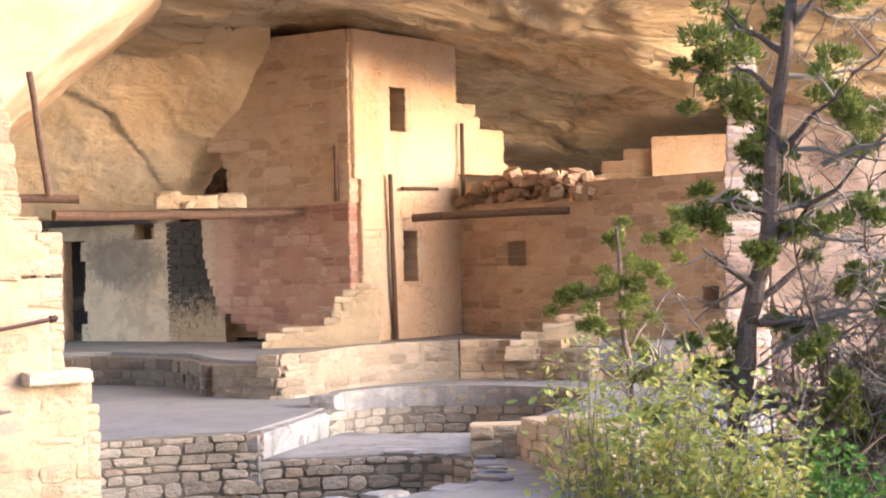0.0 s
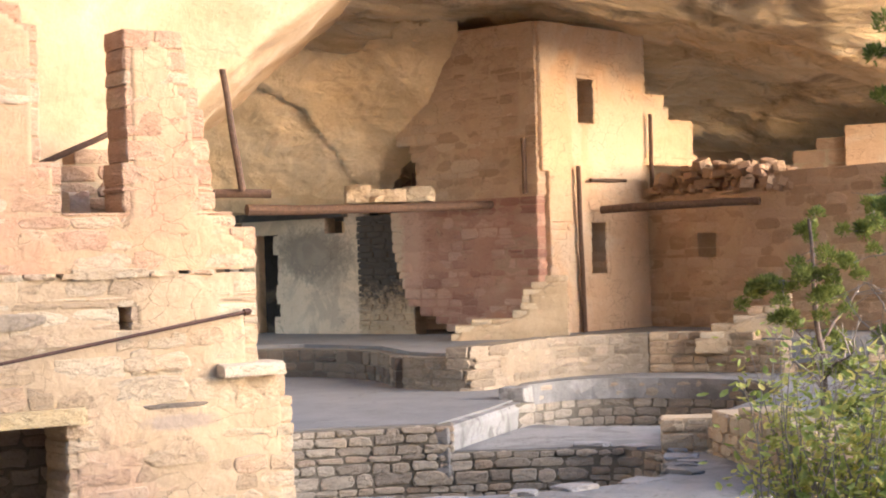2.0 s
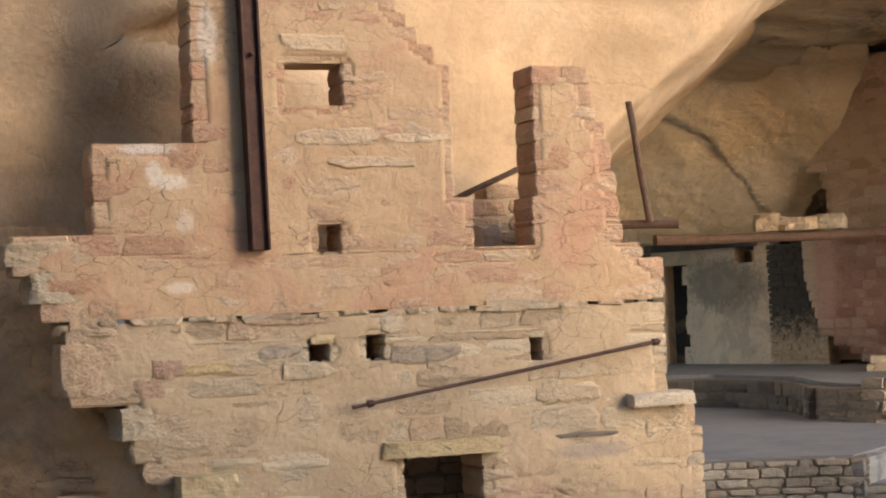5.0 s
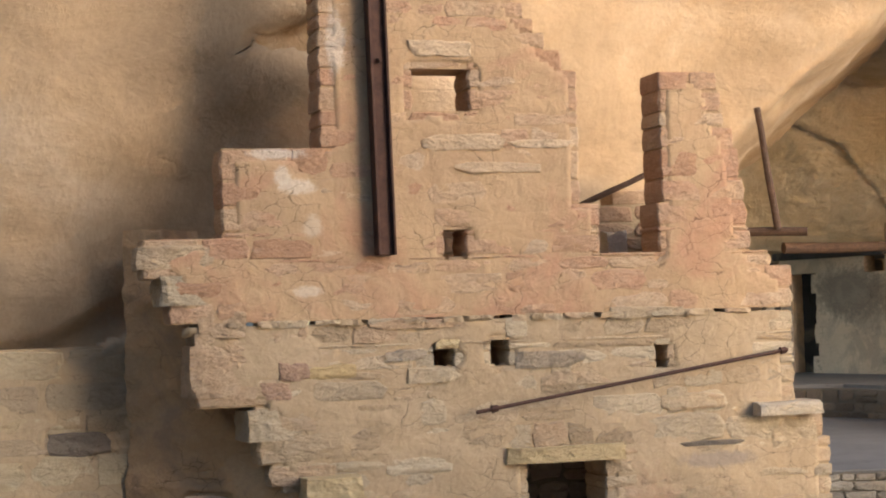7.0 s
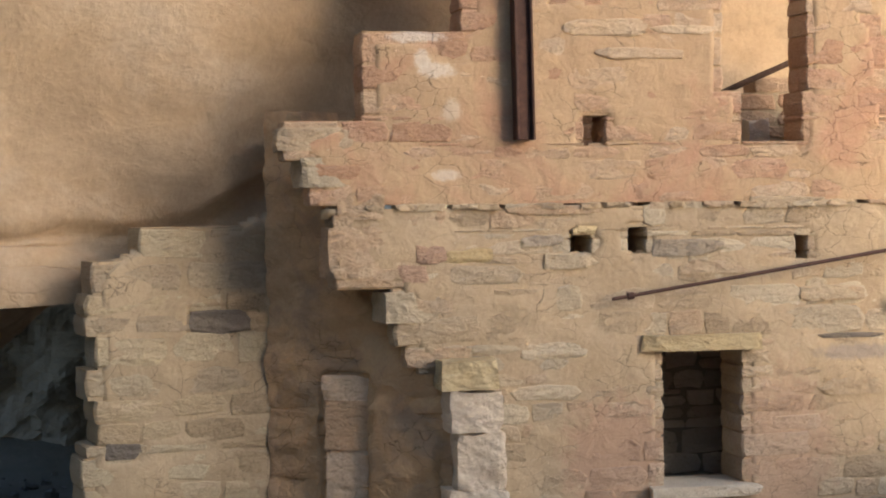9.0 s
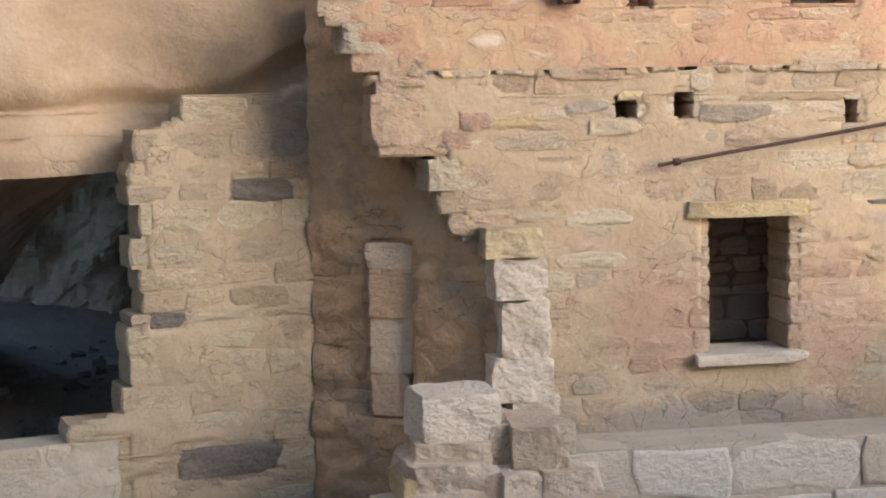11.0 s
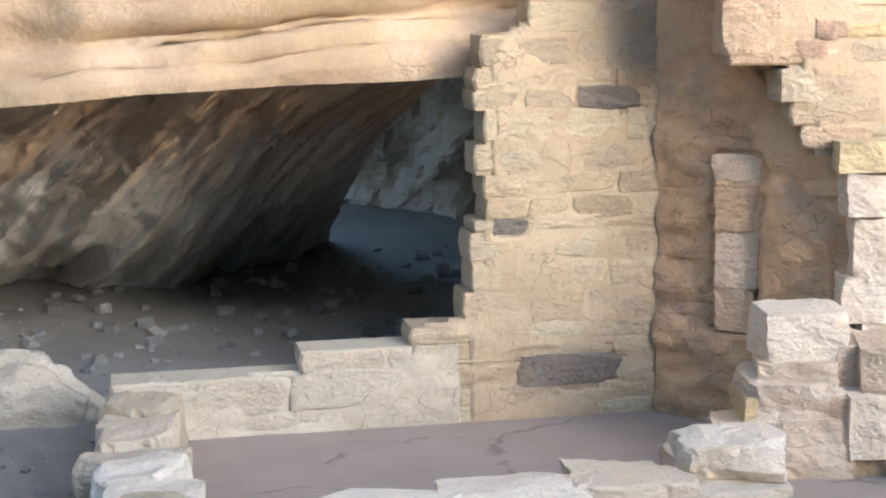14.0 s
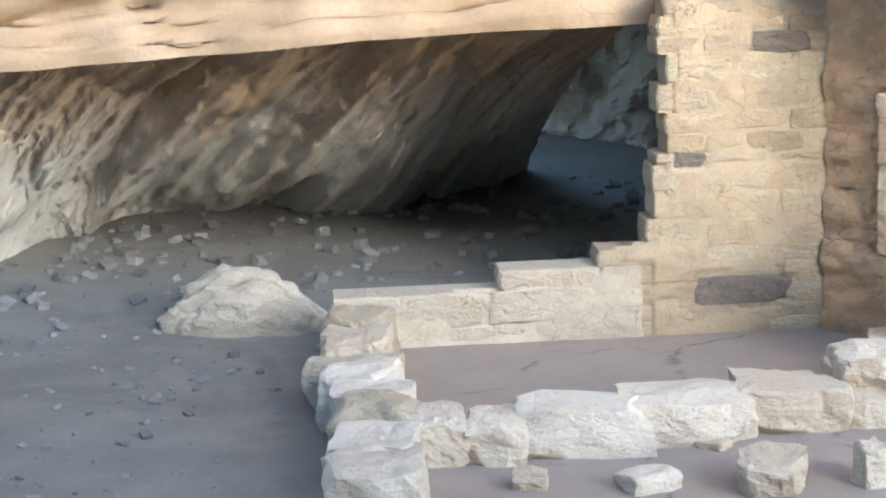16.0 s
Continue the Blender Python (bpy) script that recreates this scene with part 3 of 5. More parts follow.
# ---- cliff ----
LIP = [(-14, 1.7), (-4.2, 1.72), (-2.9, 1.8), (-2.0, 1.88), (-0.8, 1.93), (0.1, 1.97), (0.45, 2.0), (0.9, 2.2), (1.4, 2.5), (2.0, 2.6)]
DENT = (1.34, 4.27)


def near_cliff(s, t):
    z_lip = lambda x: lerp_table(LIP)(x)
    z = 0.0
    x_plain = -14 + (s / 0.78) * 18.9 if s < 0.78 else 4.9
    lo = z_lip(x_plain)
    z = lo + (8.6 - lo) * t ** 1.5
    y = 10.75 - 0.1 * (z - 2) - 0.55 * max(0.0, z - 4.6) ** 1.25 + 0.1 * max(0.0, -x_plain - 4)
    y -= 0.35 * smooth_step(1.9, 0.4, x_plain)
    above = z - lo + 0.07 * noise.noise(Vector((x_plain * 0.8, 0, 0))) + 0.03 * noise.noise(Vector((x_plain * 3, 5, 0)))
    y += 0.09 * smooth_step(0.1, 0.125, above) + 0.07 * smooth_step(0.24, 0.27, above) - 0.1 * smooth_step(0.3, 0.5, above)
    seam = above - 0.38 - 0.1 * noise.noise(Vector((x_plain * 0.6, 7, 0)))
    y += 0.11 * math.exp(-(seam / 0.016) ** 2) * smooth_step(0.0, 0.2, noise.noise(Vector((x_plain * 0.9, 3, 0))) + 0.25) * smooth_step(0.6, -0.4, x_plain)
    dent = ((x_plain - DENT[0]) / 0.4) ** 2 + ((z - DENT[1]) / 0.15) ** 2 + 0.5 * noise.noise(Vector((x_plain * 4, 1, z * 4)))
    y += 0.26 * smooth_step(1.1, 0.8, dent)
    right = 5.48 + 1.13 * max(-0.3, min(z, 5.2) - 3.66)
    x = -14 + (s / 0.78) * (right + 14) if s < 0.78 else right
    y += 0.5 * smooth_step(2.5, 5.5, x)
    if s > 0.78:
        k = (s - 0.78) / 0.22
        x, y = right + 3.0 * k + 0.06 * math.sin(k * 9), y + 7.0 * k
    return x, y, z


sheet("cliff_face", near_cliff, 320, 110, M_cliff, "smooth buff sandstone cliff face with stains and cracks", "cliff", 0.16, 0.45)


FOOT_X = lerp_table([(-14, -14.5), (-4.4, -5.2), (-3.6, -4.95), (-2.8, -4.5), (-2.0, -3.4), (-1.3, -2.35), (-0.6, -1.85), (0.35, -1.35)])
FOOT_Y = lerp_table([(-14, 12.0), (-4.4, 11.95), (-3.6, 12.9), (-2.8, 14.2), (-2.0, 14.5), (-1.3, 14.4), (-0.6, 15.1), (0.35, 16.3)])


def low_cave(s, t):
    """The rock shelter under the lip of the cliff: bedded rock that slants back and down to the floor."""
    x0 = -14 + 14.35 * s ** 0.6
    lip = lerp_table(LIP)(x0)
    y0 = 10.75 - 0.35 * smooth_step(1.9, 0.4, x0) - 0.1 * (lip - 2) + 0.1 * max(0.0, -x0 - 4) + 0.3
    k = t
    x = x0 + (FOOT_X(x0) - x0) * k ** 0.52
    y = y0 + (FOOT_Y(x0) - y0) * k
    z = lip + 0.08 - (lip + 0.28) * (0.86 * k + 0.14 * k * k) + 0.3 * (1 - smooth_step(0.0, 0.03, k))
    w = x0 + 1.5 * t
    q = Vector((w * 2.2, t * 1.5, 2.0))
    beds = noise.fractal(q, 0.8, 2.2, 5)
    step_ = beds * 5 + 1.2 * t
    ledge = math.floor(step_) + smooth_step(0.75, 1.0, step_ - math.floor(step_))
    h = 0.06 * beds + 0.09 * abs(noise.noise(Vector((x0 * 1.3, t * 6 - w, 4)))) + 0.045 * ledge + 0.03 * abs(noise.noise(Vector((w * 13, t * 6, 5)))) + 0.05 * noise.noise(Vector((w * 0.9, t * 3, 8)))
    h *= smooth_step(0.0, 0.05, k) * (0.35 + 0.65 * smooth_step(0.3, -0.6, x0))
    return x - 0.25 * h, y - 0.55 * h, z - 0.75 * h


sheet("cave_roof", low_cave, 330, 150, M_cave, "grey streaked bedded rock roof of a low cave", "cliff", 0.03, 2.2, lay=lambda u, v: u ** 0.6 + 0.105 * v)


# Hidden sheet above the lip, added to close the cave against leaking light.
def cave_top(s, t):
    return -1.6 + 5.4 * s, 10.85 + 7.5 * t, 2.32 - 0.35 * t


sheet("cave_ceiling", cave_top, 30, 40, M_cave_end, "unseen rock sheet added over the cave end to stop light", "cliff", 0.08, 0.9)


# Unseen side sheet, added to keep stray light out of the deep end.
def cave_side(s, t):
    return 2.0 + 0.5 * s, 10.7 + 6.4 * s, -0.3 + 2.9 * t


sheet("cave_side", cave_side, 40, 20, M_cave_end, "unseen rock sheet added beside the cave end to stop light", "cliff", 0.1, 0.9)


def cave_end(s, t):
    return -2.4 + 5.4 * s, 16.3 - 0.3 * s + 0.2 * math.sin(7 * s) - 0.4 * t, -0.1 + 2.4 * t


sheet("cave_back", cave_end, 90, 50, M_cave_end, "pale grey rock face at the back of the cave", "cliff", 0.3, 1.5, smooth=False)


CRACK = [(0.18, -0.3), (0.23, 0.12), (0.262, 0.265), (0.305, 0.38), (0.335, 0.494), (0.389, 0.6), (0.461, 0.696), (1.0, 1.25)]


def far_rock(s, t):
    """Smooth rock leaning over the back rooms, left of the tower."""
    z = 3.2 + 2.3 * t
    p = Vector((11.95, 17.3)).lerp(Vector((7.4, 20.7)), s)
    shift = -0.69 * (z - 4.5)
    line = lerp_table(CRACK)(s)
    off = t - line + 0.03 * noise.noise(Vector((s * 14, 0, 0))) + 0.012 * noise.noise(Vector((s * 60, t * 60, 0)))
    shift += -0.07 * smooth_step(0.0, 0.007, off) * smooth_step(0.5, 0.1, off) + 0.04 * math.exp(-(off / 0.007) ** 2)
    shift += 1.3 * smooth_step(0.0, 0.012, 0.145 - 0.13 * (z - 3.45) - s + 0.012 * noise.noise(Vector((z * 9, s * 40, 0)))) * smooth_step(4.0, 3.9, z)
    return p.x + 0.6 * shift, p.y + 0.8 * shift, z


sheet("back_rock", far_rock, 150, 200, M_backrock, "smooth leaning buff rock wall with a long crack", "cliff", 0.14, 0.5)


def ceiling_z(r):
    return lerp_table([(8, 7.6), (14, 6.0), (18, 5.35), (20, 5.12), (22, 4.85), (24, 4.4), (26, 3.98), (28, 3.9)])(r)


def alcove_ceiling(s, t):
    a = radians(-14 - 43 * s)
    r = 16.2 + 12.5 * t
    ledge = 0.16 * smooth_step(19.0, 19.5, r) - 0.1 * smooth_step(21.5, 22.0, r)
    bed = noise.fractal(Vector((-math.sin(a) * r * 0.22, math.cos(a) * r * 0.4, 1.0)), 1.0, 2.0, 5) * 7
    ledge += 0.075 * (math.floor(bed) + smooth_step(0.75, 1.0, bed - math.floor(bed)))
    return -math.sin(a) * r, math.cos(a) * r, ceiling_z(r) + ledge


sheet("ceiling", alcove_ceiling, 190, 200, M_ceiling, "rough bedded sandstone alcove ceiling with dark ledges", "ceiling", 0.17, 0.75, (0.5, 1.6, 2))


def alcove_back(s, t):
    a = radians(-20 - 55 * s)
    r = 26.5 + 0.5 * math.sin(s * 17) - 0.8 * t
    return -math.sin(a) * r, math.cos(a) * r, 0.5 + 3.9 * t


sheet("alcove_back", alcove_back, 90, 24, M_cliff, "orange-buff back wall of the alcove", "cliff", 0.25, 0.5)


def right_slope(s, t):
    """Broken pinkish rock closing the far side of the alcove."""
    return 17.9 + 5.0 * s + 0.6 * t, 14.3 - 1.6 * s + 1.2 * t, -2.5 + 9.0 * t


M_pinkrock = cliff_rock("pinkish_broken_rock", (0.145, 0.1, 0.08), (0.2, 0.15, 0.122), (0.25, 0.2, 0.17), (0.09, 0.065, 0.05), (0.8, 0.8, 1.6), 0.6)
sheet("side_cliff", right_slope, 50, 50, M_pinkrock, "pinkish broken rock slope beside the alcove", "cliff", 0.5, 0.5)



def rubble_slope(s, t):
    """Broken rock falling away behind the shrubs."""
    return 12.35 + 3.6 * s + 0.5 * t, 11.0 - 3.0 * s + 0.7 * t, -1.6 + (3.2 + 0.25 * math.sin(9 * s)) * t


sheet("rubble_slope", rubble_slope, 60, 60, M_pinkrock, "pinkish broken rock falling away below the pillar", "rock", 0.3, 1.1)

# ---- front house ----
M_room = sandstone("yellowish_block", [(0.36, 0.28, 0.18), (0.46, 0.36, 0.23), (0.52, 0.44, 0.3), (0.4, 0.32, 0.22)], stain_amount=0.3)
JOINED_OF["yellowish_block"] = M_cream_j
M_mortar_pale = mud("pale_mortar", (0.45, 0.39, 0.29), (0.54, 0.47, 0.36))
M_low_room = sandstone("cream_white_block", [(0.46, 0.39, 0.28), (0.52, 0.45, 0.34), (0.57, 0.51, 0.4)], stain_amount=0.25)
JOINED_OF["cream_white_block"] = M_pale_j
M_daub = mud("brown_daub", (0.5, 0.32, 0.17), (0.6, 0.41, 0.23), (0.4, 0.28, 0.18), 1.6, relief=0.05)
FRONT = ((0.0, 9.42), 0)
left_edge = lerp_table([(-0.2, 2.06), (1.5, 2.04), (1.56, 1.9), (1.72, 1.78), (1.78, 1.74), (2.04, 1.7), (2.05, 1.41), (2.42, 1.4), (2.43, 1.3), (2.74, 1.24), (2.75, 1.14), (2.96, 1.14), (2.97, 1.57), (3.44, 1.57), (3.45, 2.12), (6, 2.14)])
right_edge = lerp_table([(-0.2, 5.2), (1.8, 5.17), (1.82, 4.95), (2.7, 4.96), (2.74, 4.84), (2.84, 4.8), (2.86, 4.7), (3.2, 4.66), (3.5, 4.62), (3.55, 4.56), (3.9, 4.5), (6, 4.5)])


def top_edge(u):
    return lerp_table([(2.0, 4.62), (3.2, 4.5), (3.3, 4.25), (3.5, 3.98), (3.64, 3.9), (4.17, 3.86), (4.3, 3.9), (4.6, 3.88)])(u)


FRONT_HOLES = [(3.26, 0.88, 3.76, 1.66), (2.64, 3.66, 3.0, 3.9), (2.8, 2.82, 2.96, 2.99), (3.74, 2.84, 4.14, 3.13), (3.63, 3.13, 4.17, 4.2),
               (2.72, 2.21, 2.87, 2.34), (3.06, 2.21, 3.19, 2.36), (4.07, 2.16, 4.17, 2.3)]
front_inside = lambda u, z: left_edge(z) < u < right_edge(z) and z < top_edge(u)
front_lower = wall("wall_front_lower", straight(*FRONT), 1.0, 5.3, -0.15, 2.478, front_inside, M_cream, M_mortar_house, FRONT_HOLES, 0.34, (0.09, 0.17), (0.12, 0.42), True, seed=11,
     label="ruined cream sandstone block wall with mud mortar and a doorway", breaks=(1.56, 1.72, 2.04), proud=0.012, inset=0.004, gap=0.004, coat=(M_mortar_house, 0.0055, 0.014))
front_upper = wall("wall_front_upper", straight((0.0, 9.415), 0), 1.0, 5.3, 2.5, 4.65, front_inside, M_pink, M_mortar_pink, FRONT_HOLES, 0.28, (0.09, 0.15), (0.14, 0.34), True, seed=12,
     label="pinkish plastered upper storey wall with small windows", breaks=(2.96, 3.45), proud=0.01, inset=0.004, gap=0.003, coat=(M_mortar_pink, 0.0065, 0.012))
wall("wall_division", straight((1.13, 10.2), -42), 0.0, 1.25, -0.1, 3.05, lambda u, z: u < lerp_table([(0, 1.22), (1.55, 1.2), (2.0, 0.75), (3.05, 0.2)])(z), M_daub, M_daub, [(0.4, 0.56, 0.68, 1.51)], 0.38, (0.1, 0.18), (0.2, 0.4), ((1.13, 10.2), -42), seed=13, proud=0.02, gap=0.004, inset=0.004, coat=(M_daub, 0.034, 0.05),
     label="brown shaded cross wall with a walled-up niche")
# ---- back room ----
room_left = lerp_table([(-0.2, 0.0), (0.32, 0.0), (0.33, 0.5), (0.36, 0.55), (0.37, 1.05), (0.45, 1.08), (0.47, 1.65), (0.6, 1.75), (0.62, 1.92), (0.7, 2.08), (0.9, 2.03), (1.1, 2.04), (1.2, 2.14), (1.35, 2.12), (1.5, 2.06), (1.7, 2.13), (1.85, 2.06), (2.1, 2.1), (3.2, 2.12)])
room_top = lerp_table([(2.0, 2.1), (2.08, 2.14), (2.32, 2.28), (2.96, 2.41), (3.17, 2.51)])
ROOM = ((-1.95, 9.55), 12)
DARK_SLABS = [(2.68, 1.78, 3.02, 1.89), (2.18, 1.09, 2.35, 1.16), (2.31, 0.2, 2.9, 0.36)]
room_back = wall("wall_room_back", straight(*ROOM), 1.6, 3.15, -0.1, 3.0, lambda u, z: u > max(room_left(z), 1.95 if z < 0.46 else 0) and z < room_top(u), M_room, M_mortar, DARK_SLABS, 0.3, (0.1, 0.2), (0.2, 0.5), ROOM, seed=15,
                 label="tall cream block wall with dark sooty stones", proud=0.014, breaks=(0.34, 0.46), coat=(M_mortar, 0.006, 0.018))
wall("wall_room_low", straight(*ROOM), 0.0, 1.95, -0.1, 0.46, lambda u, z: u > room_left(z), M_low_room, M_mortar_pale, (), 0.3, (0.15, 0.24), (0.35, 0.75), ROOM, seed=16, gap=0.003,
     label="low courses of big whitish plastered blocks", proud=0.02, breaks=(0.12, 0.33), coat=(M_mortar_pale, 0.012, 0.03))
for n, (a, b, c, d) in enumerate(DARK_SLABS):
    x, y = straight(*ROOM)((a + c) / 2, 0.07)
    boulder("dark_stone", (x, y, b - 0.015), (c - a + 0.03, 0.165, d - b + 0.03), M_dark_stone, 300 + n, "dark grey sooty slab", "", parent=room_back, turn=12, level=4)

floor = mesh_object("floor", [(-1.3, 6.3, 0.0), (-1.4, 7.6, 0.0), (-1.7, 8.9, 0.0), (-1.85, 9.65, 0.0), (1.3, 10.35, 0.0), (2.3, 9.5, 0.0), (5.4, 9.5, 0.0), (5.4, 8.3, 0.0), (3.2, 6.6, 0.0), (1.0, 6.2, 0.0)], [(9, 8, 7, 6, 5, 4, 3, 2, 1, 0)], M_floor)
tagged(floor, "smooth reddish-grey clay floor with cracks", "floor", kind="structure")

# ---- tower and plaza ----
TOWER = (12.1, 15.93)
wall("wall_tower_front", straight(TOWER, 15), 0.0, 3.3, 3.5, 5.2, lambda u, z: u < lerp_table([(3.5, 2.05), (3.66, 2.06), (3.67, 3.2), (3.8, 3.2), (3.81, 3.1), (4.18, 3.1), (4.19, 2.6), (4.5, 2.4), (4.51, 2.07), (6, 2.07)])(z),
     M_mortar_buff, M_mortar_buff, [(0.68, 4.07, 1.02, 4.59)], 0.26, (0.1, 0.16), (0.2, 0.4), (TOWER, 15), seed=21, label="plastered buff upper tower wall with a window", proud=0.01, inset=0.004, gap=0.003, coat=(M_mortar_buff, 0.012, 0.012))
wall("wall_tower_base", straight(TOWER, 15), 0.12, 2.05, 1.6, 3.5, lambda u, z: True, M_mortar_buff, M_mortar_buff, [(0.88, 2.31, 1.19, 2.91)], 0.26, (0.1, 0.16), (0.2, 0.4), (TOWER, 15), seed=25,
     label="pale plastered lower tower wall with a narrow opening", proud=0.014, inset=0.004, gap=0.003, coat=(M_mortar_buff, 0.008, 0.02))
side_bend = straight((11.49, 18.03), -75)
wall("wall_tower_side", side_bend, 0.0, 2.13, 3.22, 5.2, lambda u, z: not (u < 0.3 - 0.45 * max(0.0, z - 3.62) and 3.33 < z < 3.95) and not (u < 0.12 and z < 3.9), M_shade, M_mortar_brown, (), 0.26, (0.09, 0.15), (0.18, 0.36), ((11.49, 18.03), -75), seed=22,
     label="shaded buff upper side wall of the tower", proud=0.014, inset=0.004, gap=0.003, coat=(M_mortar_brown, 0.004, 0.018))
wall("wall_red", side_bend, -0.3, 2.11, 1.55, 3.22, lambda u, z: u > lerp_table([(1.5, 0.95), (1.75, 0.7), (1.9, 0.35), (2.0, 0.12), (2.3, 0.0), (2.7, -0.12), (3.3, -0.14)])(z), M_red, M_mortar_red, (), 0.26, (0.08, 0.14), (0.14, 0.3), ((11.49, 18.03), -75), seed=26,
     label="dull red plastered masonry with a ragged end", proud=0.016, coat=(M_mortar_red, 0.005, 0.02))
wall("wall_soot", straight((11.36, 18.72), -75), -0.05, 0.85, 1.45, 3.1, lambda u, z: True, M_soot_tan, M_soot_tan, (), 0.2, (0.05, 0.09), (0.1, 0.26), seed=27, label="soot-blackened rubble wall", proud=0.02, gap=0.006)
wall("wall_plastered", straight((10.8, 20.8), -75), 0.0, 2.12, 1.4, 3.25, lambda u, z: z < 3.16 + 0.05 * math.sin(u * 7) and not (0.56 <= u < 0.56 + 0.12 * abs(math.sin(z * 9)) and 1.62 < z < 2.92), M_plaster, M_plaster, [(0.18, 1.62, 0.56, 2.92), (1.5, 2.9, 1.88, 3.2)], 0.2, (0.15, 0.25), (0.3, 0.6), seed=24,
     label="soot-stained grey plastered wall with a dark doorway", proud=0.002, inset=0.0, gap=0.001)
PLAZA_SIDE = straight((14.1, 16.9), -90)
wall("wall_plaza_side", PLAZA_SIDE, 0.0, 4.75, 1.5, 3.4, lambda u, z: z < 3.24 + 0.1 * (u > 2.6), M_shade, M_mortar_brown, [(1.28, 2.46, 1.64, 2.75), (4.35, 1.95, 4.6, 2.2)], 0.3, (0.1, 0.16), (0.2, 0.4), ((14.1, 16.9), -90), seed=23,
     label="long brown block wall with a small square window", proud=0.015, gap=0.004, coat=(M_mortar_brown, 0.004, 0.02))


def slab(name, pts, z, thick, material, label):
    """A level floor slab over a plan outline."""
    bm = bmesh.new()
    f = bm.faces.new([bm.verts.new((x, y, z)) for x, y in pts])
    ext = bmesh.ops.extrude_face_region(bm, geom=[f])
    for v in ext["geom"]:
        if isinstance(v, bmesh.types.BMVert):
            v.co.z -= thick
    bmesh.ops.recalc_face_normals(bm, faces=bm.faces[:])
    bmesh.ops.triangulate(bm, faces=[f for f in bm.faces if len(f.verts) > 4])
    return tagged(part(name, bm, material), label, "floor", kind="structure")


NEAR_KIVA = curve([(5.0, 10.6), (5.5, 11.1), (6.16, 11.28), (6.75, 11.12), (7.28, 10.8), (7.75, 10.48), (8.22, 10.12), (8.26, 9.65), (7.9, 9.1), (7.45, 8.66), (7.0, 8.5), (6.5, 8.55), (6.0, 8.7), (5.3, 8.95)])
FAR_KIVA = curve([(8.95, 12.0), (9.2, 12.7), (9.65, 13.3), (10.25, 13.68), (10.9, 13.72), (11.42, 13.15), (11.62, 12.3), (11.5, 11.72), (11.05, 11.34), (10.3, 11.12), (9.7, 11.1), (9.2, 11.35)], closed=True)
PLAZA_EDGE = curve([(9.15, 14.6), (9.1, 13.95), (9.25, 13.45), (9.62, 13.45), (10.2, 13.83), (10.9, 14.1), (11.6, 14.02), (12.15, 13.5), (12.45, 12.6)])
M_rim = mud("bluish_grey_capping", (0.2, 0.197, 0.195), (0.29, 0.285, 0.275), (0.16, 0.155, 0.15), 1.8, relief=0.04)


def uneven_slab(name, pts, thick, material, label):
    """A floor slab over a plan outline whose corners have their own heights."""
    n = len(pts)
    verts = [(x, y, z) for x, y, z in pts] + [(x, y, z - thick) for x, y, z in pts]
    bm = bmesh.new()
    vs = [bm.verts.new(v) for v in verts]
    bm.faces.new(vs[:n])
    bm.faces.new(vs[n:][::-1])
    for i in range(n):
        bm.faces.new((vs[i], vs[n + i], vs[n + (i + 1) % n], vs[(i + 1) % n]))
    bmesh.ops.triangulate(bm, faces=[f for f in bm.faces if len(f.verts) > 4])
    bmesh.ops.recalc_face_normals(bm, faces=bm.faces[:])
    return tagged(part(name, bm, material), label, "floor", kind="structure")


def along(bend, d, u0, u1, n):
    return [bend(u0 + (u1 - u0) * i / n, d) for i in range(n + 1)]


near_turn = min((math.hypot(NEAR_KIVA(u / 50, 0)[0] - 7.28, NEAR_KIVA(u / 50, 0)[1] - 10.8), u / 50) for u in range(250))[1]
plaza_back = [(14.3, 11.6), (14.3, 17.2), (12.2, 19.2), (10.7, 21.4), (8.2, 18.1), (9.6, 17.1), (9.75, 15.7)]
slab("floor_plaza", along(PLAZA_EDGE, 0.15, 0.1, PLAZA_EDGE.length, 30) + plaza_back, 1.64, 0.25, M_terrace, "grey clay plaza floor before the tower")
slab("floor_terrace", along(NEAR_KIVA, 0.15, 0.3, near_turn - 0.1, 12) + [(8.3, 11.75), (9.08, 12.4), (9.13, 12.75), (9.58, 13.32), (9.7, 13.6), (9.35, 13.75), (9.3, 14.4), (9.75, 15.7), (9.6, 17.1), (8.2, 18.1), (5.6, 14.0)], 1.3, 0.22, M_terrace, "grey clay terrace floor")
slab("floor_rim", along(NEAR_KIVA, 0.06, near_turn, NEAR_KIVA.length, 36) + [(5.0, 8.3), (6.2, 7.5), (7.5, 7.4), (8.1, 8.3), (9.0, 10.25), (9.62, 11.02)] + along(FAR_KIVA, -0.04, FAR_KIVA.length - 0.75, FAR_KIVA.length - 0.02, 5) + [(8.9, 12.0)], 1.1, 0.2, M_rim, "bluish-grey stone capping round the kivas")
uneven_slab("floor_ledge", [(*p, 1.3) for p in along(FAR_KIVA, -0.012, 1.9, 4.6, 16)] + [(*p, 1.3) for p in along(PLAZA_EDGE, 0.12, PLAZA_EDGE.length, 2.3, 16)], 0.2, M_rim, "grey ledge between the kiva and the parapet")
uneven_slab("floor_bank", [(9.0, 10.2, 1.2), (7.95, 8.3, 1.42), (7.4, 7.3, 1.46), (9.6, 7.9, 1.45), (13.0, 11.4, 1.36), (12.6, 12.6, 1.3), (11.7, 12.35, 1.3), (11.58, 11.72, 1.29), (11.1, 11.3, 1.26), (10.3, 11.08, 1.18), (9.7, 11.06, 1.11)], 2.3, M_rim, "grey trodden bank beyond the kiva rim")
